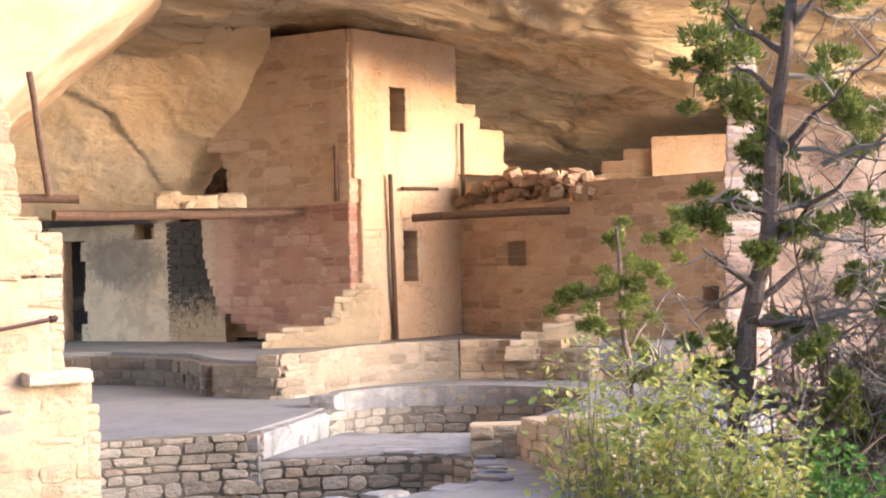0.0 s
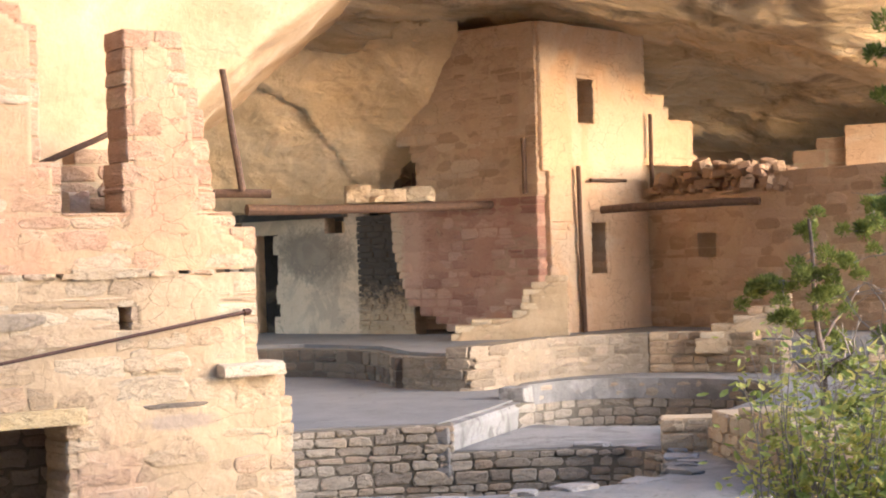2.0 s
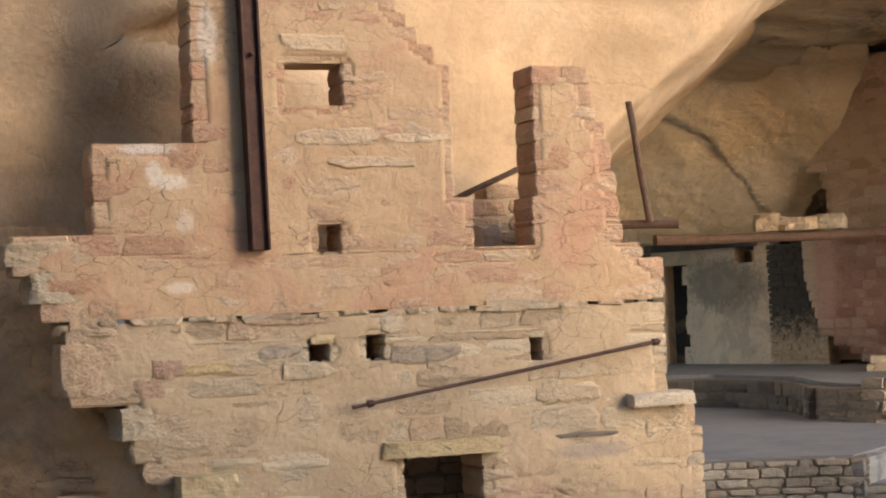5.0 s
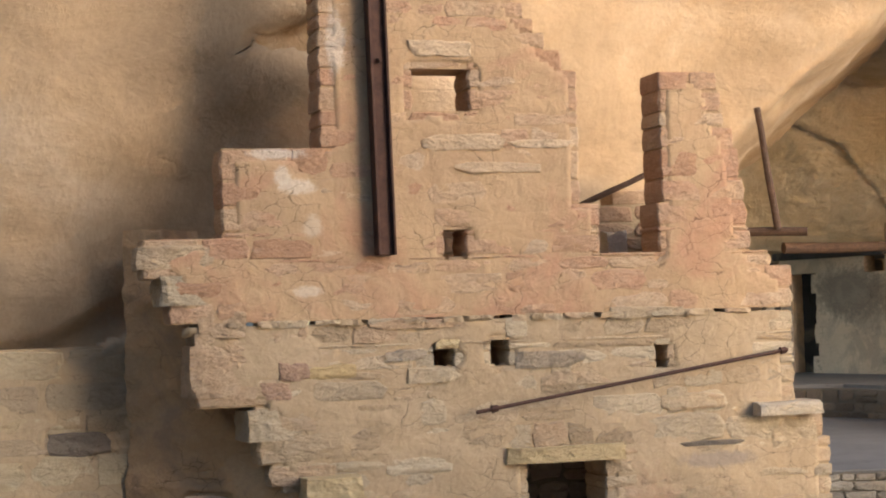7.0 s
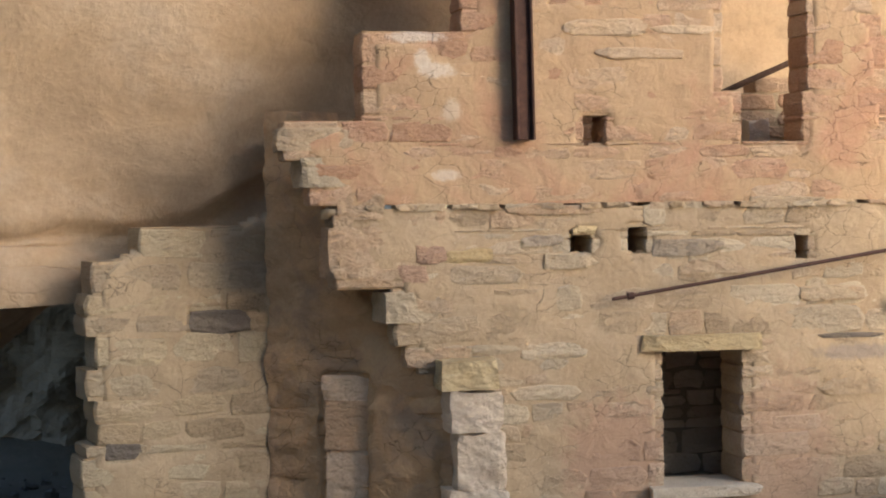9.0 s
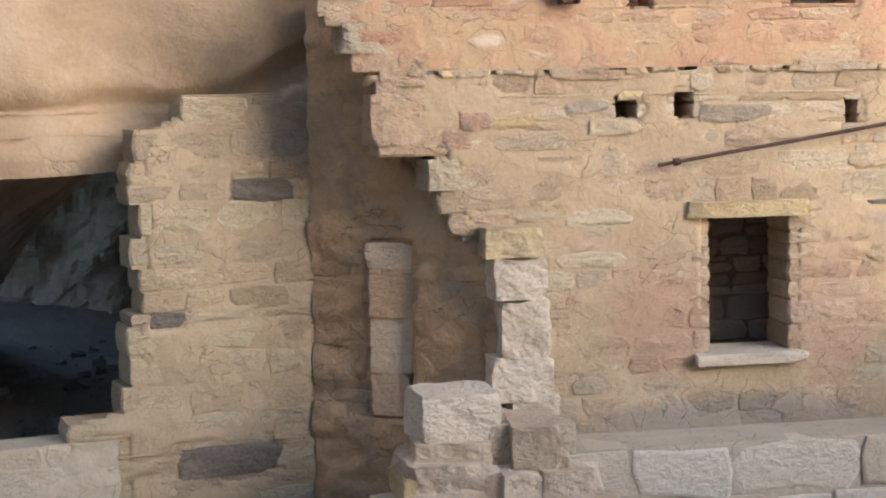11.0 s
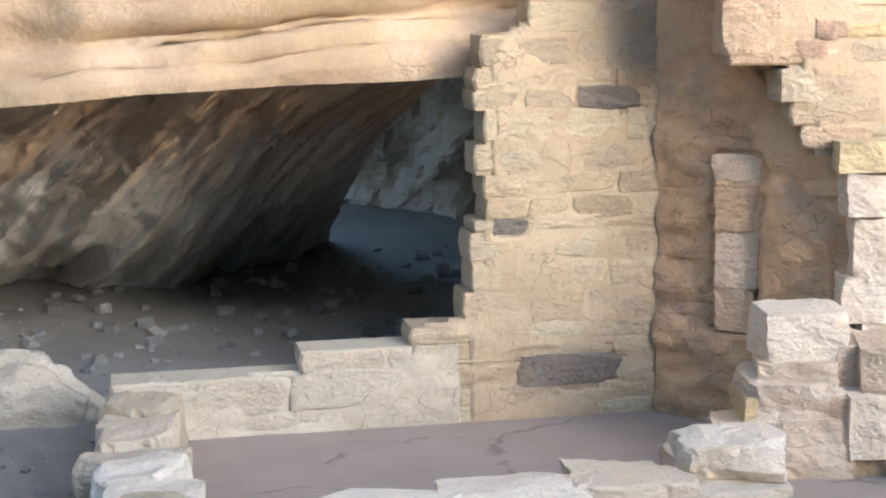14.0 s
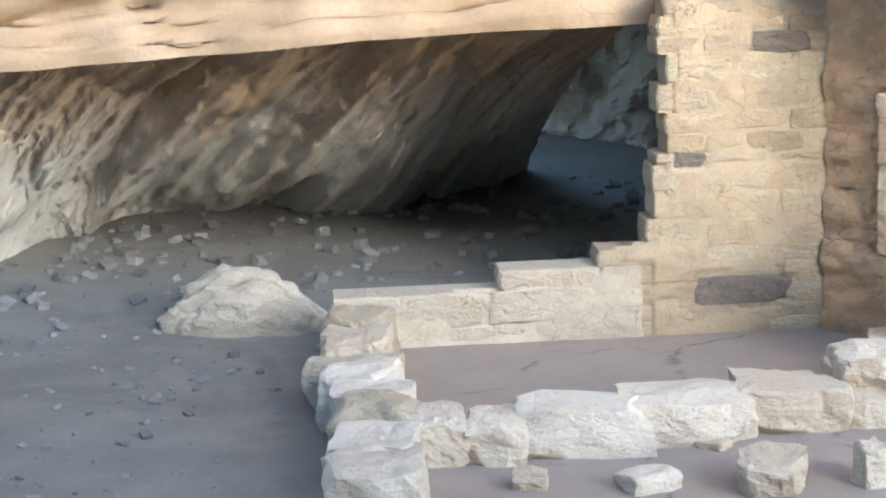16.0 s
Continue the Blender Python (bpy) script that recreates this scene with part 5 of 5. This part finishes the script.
for i in range(26):
    x, y, z = fill_rng.uniform(1.72, 2.34), fill_rng.uniform(8.8, 9.2), fill_rng.uniform(-0.02, 0.4)
    boulder("rubble_stone", (x, y, z), (fill_rng.uniform(0.12, 0.24), fill_rng.uniform(0.12, 0.22), fill_rng.uniform(0.09, 0.16)), M_shade if i % 3 else M_endstone, 500 + i, "rounded brown stone in the rubble core", "stone", "rubble core stones", level=2, turn=40 * i)
boulder("rubble_stone", (1.66, 9.0, -0.02), (0.5, 0.5, 0.5), M_endstone, 530, "big pale block behind the broken stair", "stone", "rubble core stones", level=3, chip=0.88)
boulder("rubble_stone", (1.97, 9.03, -0.02), (0.24, 0.3, 0.68), M_endstone, 531, "tall pale stone in the rubble core", "stone", "rubble core stones", level=3, chip=0.85)
boulder("rubble_stone", (2.06, 8.93, -0.02), (0.34, 0.3, 0.26), M_endstone, 532, "pale stone low in the rubble core", "stone", "rubble core stones", level=3, chip=0.85)
QUOINS = [(1.24, 2.6, 1.54, 2.76), (1.44, 2.42, 1.68, 2.57), (1.39, 2.1, 1.69, 2.38), (1.69, 1.85, 1.97, 2.03), (1.82, 1.6, 2.16, 1.71), (1.13, 2.8, 1.5, 2.93)]
for i, (a, b, c, d) in enumerate(QUOINS):
    slab_stone("quoin_block", (a - 0.03, 9.405, b), (c, 9.72, d), M_buffcream, "pale squared block at the ragged wall edge", "stone", "wall edge blocks", seed=150 + i, turn=(3, -2, 1)[i % 3])

# ---- low walls of the near room ----
FRONT_ROW = [(-1.05, 7.38, 0.3, 0.3, 0.27, 14), (-0.72, 7.42, 0.26, 0.28, 0.24, 5), (-0.33, 7.6, 0.62, 0.34, 0.27, 6), (0.22, 7.82, 0.6, 0.34, 0.26, 14), (0.76, 8.05, 0.5, 0.34, 0.27, 8), (1.22, 8.2, 0.46, 0.38, 0.2, 10), (1.24, 8.24, 0.42, 0.36, 0.2, 4)]
for i, (x, y, w, d, h, turn) in enumerate(FRONT_ROW):
    boulder("low_wall_stone", (x, y, -0.02 if i < 6 else 0.17), (w * 1.13, d * 1.2, h), M_white_block, 80 + i, "large whitish worn stone in the low front wall", "stone", "low front wall stones", level=4, turn=turn)
SIDE_ROW = [(-1.74, 9.36, 0.3, 0.34, 0.33), (-1.71, 9.05, 0.3, 0.3, 0.27), (-1.66, 8.74, 0.32, 0.36, 0.31), (-1.64, 8.42, 0.4, 0.32, 0.25), (-1.52, 8.1, 0.34, 0.38, 0.31), (-1.4, 7.75, 0.33, 0.38, 0.29), (-1.3, 7.4, 0.34, 0.38, 0.31), (-1.24, 7.0, 0.34, 0.44, 0.28), (-1.2, 6.56, 0.36, 0.44, 0.27)]
for i, (x, y, w, d, h) in enumerate(SIDE_ROW):
    boulder("low_wall_stone", (x, y, -0.02), (w * 1.25, d * 1.2, h), M_white_block if i % 3 else M_low_room, 100 + i, "pale rough stone in the low side wall", "stone", "low side wall stones", level=4, turn=6 * i % 17 - 6)


def rock_lump(centre, size, material, label):
    """A low humped weathered rock, half sunk in the floor."""
    bm = bmesh.new()
    bmesh.ops.create_icosphere(bm, subdivisions=5, radius=1.0)
    for v in bm.verts:
        p = v.co.copy()
        hump = lerp_table([(-1.0, 0.62), (-0.5, 0.85), (-0.2, 1.0), (0.1, 0.92), (0.45, 0.9), (0.8, 0.62), (1.0, 0.5)])(p.x)
        r = 1.0 + 0.3 * noise.noise(p * 1.3 + Vector((4, 0, 0))) + 0.16 * abs(noise.noise(p * 3.1)) + 0.06 * noise.noise(p * 8) + 0.03 * noise.noise(p * 19)
        p = Vector((math.copysign(abs(p.x) ** 0.85, p.x), p.y, math.copysign(abs(p.z) ** 0.7, p.z) * hump)) * r
        v.co = Vector(centre) + Vector((p.x * size[0], p.y * size[1], p.z * size[2]))
    return tagged(part("rock_lump", bm, material, smooth=True), label, "rock")


rock_lump((-2.72, 10.3, -0.03), (0.5, 0.26, 0.38), M_low_room, "big pale humped weathered rock on the cave floor")
for i, (x, y, w, h) in enumerate([(-0.52, 6.95, 0.16, 0.1), (0.03, 6.98, 0.26, 0.09), (0.6, 7.0, 0.36, 0.17), (1.08, 7.1, 0.2, 0.2), (0.35, 7.62, 0.16, 0.05)]):
    boulder("loose_stone", (x, y, -0.01), (w, w * 0.8, h), M_white_block, 140 + i, "loose pale stone lying on the clay floor", "stone", "loose floor stones", level=3, turn=37 * i)


def scatter(name, n, area, sizes, material, label, seed, height):
    """Many small stones lying on the ground, as one mesh."""
    rng = random.Random(seed)
    all_ = Joined()
    for _ in range(n):
        x, y = area(rng)
        s = sizes[0] + (sizes[1] - sizes[0]) * rng.random() ** 3
        v, f = STONES[rng.randrange(len(STONES))]
        m = np.array(Euler((rng.uniform(1.2, 1.9), rng.uniform(-0.4, 0.4), rng.uniform(0, 6.28))).to_matrix())
        q = (v * (s * rng.uniform(0.8, 1.5), s * rng.uniform(0.4, 0.8), s)) @ m.T + (x, y, height(x, y) + s * 0.12)
        all_.add(q, f)
    ob = all_.object(name, material)
    return tagged(ob, label, "stones", kind="stuff")


M_pebble = sandstone("pale_grey_pebble", [(0.17, 0.165, 0.155), (0.24, 0.235, 0.225), (0.33, 0.325, 0.31)], joined=True, pale=(0.38, 0.37, 0.35))
scatter("cave_rubble", 1300, lambda g: (g.uniform(-6.5, 0.9), 10.2 + 5.0 * g.random() ** 0.8), (0.01, 0.12), M_pebble, "scattered grey stones and dust on the cave floor", 3, ground_height)
scatter("floor_pebbles", 240, lambda g: (g.uniform(-4.5, -2.0), g.uniform(6.5, 10.2)), (0.01, 0.07), M_pebble, "small pale pebbles on the trampled earth", 4, ground_height)


def rubble_height(x, y):
    u = 16.9 - y
    return 3.2 + 0.36 * max(0.0, math.sin(math.pi * min(1, max(0, (u - 0.45) / 2.35)))) ** 0.6 * random.random()


scatter("wall_rubble", 330, lambda g: (g.uniform(14.05, 14.6), g.uniform(14.0, 16.4)), (0.07, 0.2), M_shade_j, "heap of loose brown rubble on the wall top", 5, rubble_height)
for i, (x, y, w, h, turn) in enumerate([(10.42, 17.2, 0.3, 0.2, -25), (10.72, 17.05, 0.42, 0.15, -31), (11.05, 16.92, 0.36, 0.17, -34), (10.55, 17.08, 0.2, 0.08, 10)]):
    boulder("ledge_stone", (x, y, 3.2), (w, 0.3, h), M_buffcream, 91 + i, "weathered cream slab lying on the ledge by the beam", "stone", "ledge stones", level=4, turn=turn, chip=0.74)


# ---- plants ----
def leaf_material(name, colours):
    m, nt, bsdf = shader(name, 0.7)
    g = nt.nodes.new("ShaderNodeNewGeometry")
    col = ramp(nt, g.outputs["Random Per Island"], [(i / (len(colours) - 1), c) for i, c in enumerate(colours)])
    nt.links.new(col, bsdf.inputs["Base Color"])
    trans = nt.nodes.new("ShaderNodeBsdfTranslucent")
    nt.links.new(col, trans.inputs["Color"])
    mix = nt.nodes.new("ShaderNodeMixShader")
    mix.inputs[0].default_value = 0.3
    nt.links.new(bsdf.outputs[0], mix.inputs[1])
    nt.links.new(trans.outputs[0], mix.inputs[2])
    nt.links.new(mix.outputs[0], nt.nodes["Material Output"].inputs["Surface"])
    return m


M_juniper = leaf_material("juniper_foliage", [(0.13, 0.16, 0.045), (0.2, 0.24, 0.06), (0.28, 0.32, 0.08), (0.36, 0.38, 0.11)])
M_shrub_leaf = leaf_material("yellow_green_leaves", [(0.24, 0.3, 0.07), (0.38, 0.43, 0.11), (0.5, 0.52, 0.15), (0.66, 0.56, 0.16), (0.3, 0.36, 0.09)])
M_herb = leaf_material("bright_green_leaves", [(0.07, 0.17, 0.03), (0.12, 0.26, 0.05), (0.16, 0.3, 0.06)])
M_bark = wood("shaggy_juniper_bark", (0.085, 0.062, 0.05), (0.21, 0.155, 0.125))
M_twig = wood("grey_dead_twig", (0.2, 0.17, 0.14), (0.34, 0.3, 0.26))
LAT = Vector((0.656, -0.755, 0.0))
AWAY = Vector((0.755, 0.656, 0.0))


def tube(points, radii, sides=7):
    """Verts and faces of a tapering limb along points."""
    verts, faces = [], []
    for k, (p, r) in enumerate(zip(points, radii)):
        d = (points[min(k + 1, len(points) - 1)] - points[max(k - 1, 0)]).normalized()
        a = d.orthogonal().normalized()
        b = d.cross(a)
        for i in range(sides):
            w = 2 * math.pi * i / sides
            verts.append(tuple(p + a * math.cos(w) * r + b * math.sin(w) * r))
    for k in range(len(points) - 1):
        for i in range(sides):
            j = (i + 1) % sides
            faces.append((k * sides + i, k * sides + j, (k + 1) * sides + j, (k + 1) * sides + i))
    return np.array(verts), faces


def crooked(a, b, n, wild, rng):
    out = [a.lerp(b, k / n) for k in range(n + 1)]
    for k in range(1, n + 1):
        out[k] = out[k] + Vector((rng.uniform(-1, 1), rng.uniform(-1, 1), rng.uniform(-1, 1))) * wild * (b - a).length
    return out


def sprays(into, centre, radius, n, rng, length=0.042, width=0.0065, squash=0.75):
    """Tufts of scaly needles: short crossed blades pointing up and out."""
    for _ in range(n):
        d = Vector((rng.gauss(0, 1), rng.gauss(0, 1), rng.gauss(0, 1))).normalized()
        p = centre + Vector((d.x, d.y, d.z * squash)) * radius * rng.random() ** 0.45
        out = (d + Vector((0, 0, 0.9)) + Vector((rng.uniform(-1, 1), rng.uniform(-1, 1), rng.uniform(-1, 1))) * 0.6).normalized()
        side = out.orthogonal().normalized()
        side = (Matrix.Rotation(rng.uniform(0, 6.28), 3, out) @ side) * width
        other = out.cross(side)
        q = p + out * length * rng.uniform(0.6, 1.3)
        m = p.lerp(q, 0.55)
        into.add(np.array([tuple(p), tuple(m + side), tuple(q), tuple(m - side), tuple(m + other), tuple(m - other)]), [(0, 1, 2, 3), (0, 4, 2, 5)])


def juniper(base, trunk, limbs, clumps, dead, seed, label, thick=0.046, far=0.0):
    """trunk, limbs: rows of (across, up) from the base; clumps: (across, up, radius); dead: bare limbs."""
    rng = random.Random(seed)
    root = tagged(new("juniper_tree"), label, "tree")
    root.location = base
    at = lambda a, h, d=0.0: LAT * a + AWAY * d + Vector((0, 0, h))
    wood_ = Joined()
    pts = [at(a, h) for a, h in trunk]
    fine = []
    for p, q in zip(pts, pts[1:]):
        fine += [p.lerp(q, k / 3) + Vector((rng.uniform(-1, 1), rng.uniform(-1, 1), 0)) * 0.012 for k in range(3)]
    fine.append(pts[-1])
    wood_.add(*tube(fine, [thick * (1.25 - 1.0 * k / len(fine)) * rng.uniform(0.9, 1.1) for k in range(len(fine))], 9))
    wood_.object("trunk", M_bark, root)
    green, twigs = Joined(), Joined()
    for (a, h), (c, g) in limbs:
        line = crooked(at(a, h), at(c, g, rng.uniform(-0.35, 0.35)), 6, 0.035, rng)
        mesh_object("limb", *tube(line, [thick * 0.42 * (1 - 0.8 * k / 6) for k in range(7)], 6), M_bark, root, True)
        for _ in range(7):
            p = line[rng.randrange(2, 7)]
            q = p + Vector((rng.uniform(-1, 1), rng.uniform(-1, 1), rng.uniform(-0.4, 1))) * 0.22
            twigs.add(*tube(crooked(p, q, 3, 0.08, rng), [0.006, 0.005, 0.003, 0.002], 4))
    for (a, h), (c, g) in dead:
        line = crooked(at(a, h), at(c, g, rng.uniform(-0.3, 0.3)), 6, 0.04, rng)
        twigs.add(*tube(line, [0.016 * (1 - 0.85 * k / 6) for k in range(7)], 5))
        for _ in range(12):
            p = line[rng.randrange(1, 7)]
            q = p + Vector((rng.uniform(-1, 1), rng.uniform(-1, 1), rng.uniform(-0.7, 0.9))) * rng.uniform(0.1, 0.32)
            sub = crooked(p, q, 4, 0.07, rng)
            twigs.add(*tube(sub, [0.005, 0.0042, 0.0034, 0.0026, 0.0015], 4))
            for _ in range(3):
                e = sub[rng.randrange(1, 5)]
                f = e + Vector((rng.uniform(-1, 1), rng.uniform(-1, 1), rng.uniform(-0.7, 0.7))) * 0.12
                twigs.add(*tube(crooked(e, f, 2, 0.08, rng), [0.003, 0.0022, 0.0012], 3))
    for a, h, r in clumps:
        c = at(a, h, rng.uniform(-0.3, 0.3))
        for _ in range(max(3, int(r * 52))):
            d = Vector((rng.gauss(0, 1), rng.gauss(0, 1), rng.gauss(0, 0.9))) * r * 0.5
            sprays(green, c + d, r * 0.36, 120, rng, 0.034, 0.0055)
            if rng.random() < 0.5:
                twigs.add(*tube(crooked(c, c + d, 3, 0.06, rng), [0.005, 0.004, 0.003, 0.002], 4))
    twigs.object("twig", M_twig, root, "bare grey twigs")
    green.object("crown", M_juniper, root, "scaly green juniper foliage")
    return root


juniper((6.07, 5.21, 1.7), [(-0.03, -0.5), (0.0, 0.0), (0.06, 0.5), (0.13, 0.78), (0.18, 1.2), (0.23, 1.6), (0.29, 1.97), (0.36, 2.4), (0.4, 2.9)],
        [((0.1, 0.6), (0.5, 0.95)), ((0.15, 0.8), (0.75, 1.4)), ((0.2, 1.25), (0.72, 1.75)), ((0.22, 1.5), (-0.02, 1.75)), ((0.25, 1.7), (-0.05, 1.95)), ((0.1, 0.65), (-0.15, 0.85)), ((0.26, 1.75), (0.62, 2.3)), ((0.1, 0.5), (0.6, 0.55)), ((0.05, 0.2), (0.5, 0.1)), ((0.17, 1.0), (-0.1, 1.05)), ((0.3, 2.0), (0.7, 2.45))],
        [(-0.02, 1.72, 0.16), (0.02, 1.55, 0.13), (-0.12, 1.62, 0.1), (0.12, 1.45, 0.14), (0.2, 1.28, 0.13), (0.22, 1.12, 0.12), (0.04, 1.2, 0.12), (-0.08, 1.05, 0.13), (-0.14, 0.92, 0.12), (0.5, 1.58, 0.14), (0.62, 1.45, 0.15), (0.36, 0.98, 0.12), (0.42, 0.88, 0.11), (0.12, 0.83, 0.1), (0.28, 0.5, 0.11), (0.36, 0.45, 0.1), (0.6, 1.0, 0.13), (0.46, 2.0, 0.14), (0.6, 2.1, 0.15), (-0.04, 0.36, 0.14), (-0.14, 0.3, 0.1), (0.46, 0.25, 0.14), (0.6, 0.12, 0.16), (0.18, 1.9, 0.1), (0.05, 1.85, 0.1), (0.66, 0.6, 0.12), (0.56, 0.72, 0.1), (0.41, -0.08, 0.14), (0.5, -0.2, 0.15), (0.33, 0.33, 0.1), (0.6, 1.3, 0.12), (0.62, 0.3, 0.13), (0.25, 0.95, 0.12)],
        [((0.1, 0.5), (0.62, 0.5)), ((0.1, 0.3), (0.66, 0.72)), ((0.05, 0.1), (0.7, 0.25)), ((0.2, 1.0), (0.75, 1.1)), ((0.15, 0.75), (-0.2, 0.5)), ((0.3, 0.2), (0.7, -0.1)), ((0.2, 1.3), (0.7, 1.2)), ((0.02, 0.2), (-0.2, 0.38)), ((0.3, 0.0), (0.72, 0.45)), ((0.3, 1.9), (0.72, 1.85)), ((0.25, 1.6), (0.7, 1.65)), ((0.1, -0.1), (0.6, -0.25)), ((0.4, 0.3), (0.75, 0.05)), ((0.35, 0.9), (0.75, 0.8)),
         ((0.2, 0.1), (0.5, 0.35)), ((0.3, 0.3), (0.6, 0.55)), ((0.25, -0.05), (0.65, 0.1)), ((0.4, 0.1), (0.8, 0.35)), ((0.35, 0.5), (0.8, 0.62)), ((0.3, -0.2), (0.75, -0.15)), ((0.1, 0.0), (0.4, -0.2)), ((0.5, 0.6), (0.85, 0.9)), ((0.0, 0.1), (-0.3, 0.2)), ((0.4, 1.2), (0.85, 1.35))],
        7, "gnarled juniper with shaggy grey bark and sparse foliage")
juniper((8.2, 7.85, 1.2), [(-0.1, -1.0), (-0.06, 0.0), (-0.05, 0.5), (-0.1, 0.9), (-0.12, 1.5)],
        [((-0.05, 0.5), (-0.3, 0.9)), ((-0.08, 0.7), (0.2, 1.1)), ((-0.08, 0.5), (0.15, 0.7)), ((-0.1, 0.9), (-0.12, 1.4))],
        [(-0.14, 1.42, 0.12), (-0.1, 1.2, 0.14), (-0.28, 1.12, 0.15), (-0.42, 1.05, 0.12), (-0.02, 1.0, 0.15), (0.12, 1.2, 0.13), (0.2, 1.42, 0.12), (0.28, 1.55, 0.12), (-0.02, 0.72, 0.14), (0.08, 0.55, 0.13), (-0.25, 0.85, 0.12), (0.12, 0.3, 0.16), (0.22, 0.12, 0.16), (0.34, 0.3, 0.13)],
        [((-0.05, 0.4), (-0.35, 0.75)), ((-0.05, 0.3), (0.25, 0.6))],
        11, "young thin juniper with feathery green foliage", 0.03)


def shrub(name, base, stems, spread, height, leaves, size, material, seed, label, lean=0.3):
    rng = random.Random(seed)
    root = tagged(new(name), label, "shrub")
    root.location = base
    wood_, green = Joined(), Joined()
    for _ in range(stems):
        foot = LAT * rng.uniform(-0.6, 0.6) * spread + AWAY * rng.uniform(-0.4, 0.4) * spread
        tip = foot + LAT * rng.uniform(-lean, lean) + AWAY * rng.uniform(-lean, lean) + Vector((0, 0, height * rng.uniform(0.45, 1.0)))
        line = crooked(foot - Vector((0, 0, 0.25)), tip, 6, 0.03, rng)
        wood_.add(*tube(line, [0.006 - 0.0008 * k for k in range(7)], 4))
        for _ in range(leaves // stems):
            k = rng.uniform(1.5, 6)
            p = line[int(k)].lerp(line[min(6, int(k) + 1)], k % 1) + Vector((rng.gauss(0, 1), rng.gauss(0, 1), rng.gauss(0, 1))) * 0.055
            out = Vector((rng.uniform(-1, 1), rng.uniform(-1, 1), rng.uniform(-0.5, 0.8))).normalized()
            side = out.cross(Vector((rng.uniform(-0.4, 0.4), rng.uniform(-0.4, 0.4), 1))).normalized()
            up = side.cross(out) * 0.15
            s = size * rng.uniform(0.6, 1.25)
            q = [p, p + out * s * 0.35 + side * s * 0.3, p + out * s * 0.75 + side * s * 0.24, p + out * s, p + out * s * 0.75 - side * s * 0.24, p + out * s * 0.35 - side * s * 0.3, p + out * s * 0.5 - up * s]
            green.add(np.array([tuple(v) for v in q]), [(0, 1, 6), (1, 2, 6), (2, 3, 6), (3, 4, 6), (4, 5, 6), (5, 0, 6)])
    wood_.object("stem", M_twig, root)
    green.object("foliage", material, root)
    return root


shrub("leafy_shrub", (5.15, 4.83, 1.35), 60, 0.6, 0.85, 2600, 0.046, M_shrub_leaf, 21, "loose yellow-green leafy shrub with thin stems")
shrub("leafy_shrub", (5.45, 4.6, 1.3), 50, 0.65, 0.55, 2200, 0.046, M_shrub_leaf, 22, "low yellowing leafy shrub beside the juniper")
shrub("leafy_shrub", (5.85, 4.4, 1.3), 36, 0.5, 0.42, 1800, 0.05, M_herb, 23, "low bright green leafy shrub under the juniper")
shrub("leafy_shrub", (5.0, 5.05, 1.3), 18, 0.25, 0.9, 520, 0.034, M_shrub_leaf, 24, "tall thin yellow-green shoots of a shrub", 0.12)


def thicket(base, stems, spread, height, seed, label):
    """A tangle of bare forking twigs."""
    rng = random.Random(seed)
    root = tagged(new("dead_thicket"), label, "shrub")
    root.location = base
    for _ in range(stems):
        foot = LAT * rng.uniform(-0.5, 0.5) * spread + AWAY * rng.uniform(-0.5, 0.5) * spread
        tip = foot + LAT * rng.uniform(-0.5, 0.7) + AWAY * rng.uniform(-0.3, 0.3) + Vector((0, 0, height * rng.uniform(0.3, 1.0)))
        line = crooked(foot - Vector((0, 0, 0.4)), tip, 7, 0.04, rng)
        twig = Joined()
        twig.add(*tube(line, [0.013 - 0.0015 * k for k in range(8)], 5))
        for _ in range(9):
            p = line[rng.randrange(2, 8)]
            q = p + Vector((rng.uniform(-1, 1), rng.uniform(-1, 1), rng.uniform(-0.5, 0.9))) * rng.uniform(0.12, 0.4)
            sub = crooked(p, q, 4, 0.07, rng)
            twig.add(*tube(sub, [0.006, 0.005, 0.004, 0.003, 0.0015], 4))
            for _ in range(3):
                e = sub[rng.randrange(1, 5)]
                f = e + Vector((rng.uniform(-1, 1), rng.uniform(-1, 1), rng.uniform(-0.6, 0.7))) * 0.15
                twig.add(*tube(crooked(e, f, 2, 0.08, rng), [0.003, 0.0022, 0.0012], 3))
        mesh_object("branch", np.concatenate(twig.verts), twig.faces, M_twig if rng.random() < 0.6 else M_bark, root, True)
    return root


thicket((6.4, 4.8, 1.2), 44, 0.7, 1.1, 31, "dense tangle of bare grey twigs beside the juniper")
thicket((6.5, 4.72, 1.75), 26, 0.6, 1.3, 32, "tall tangle of bare grey branches behind the juniper")
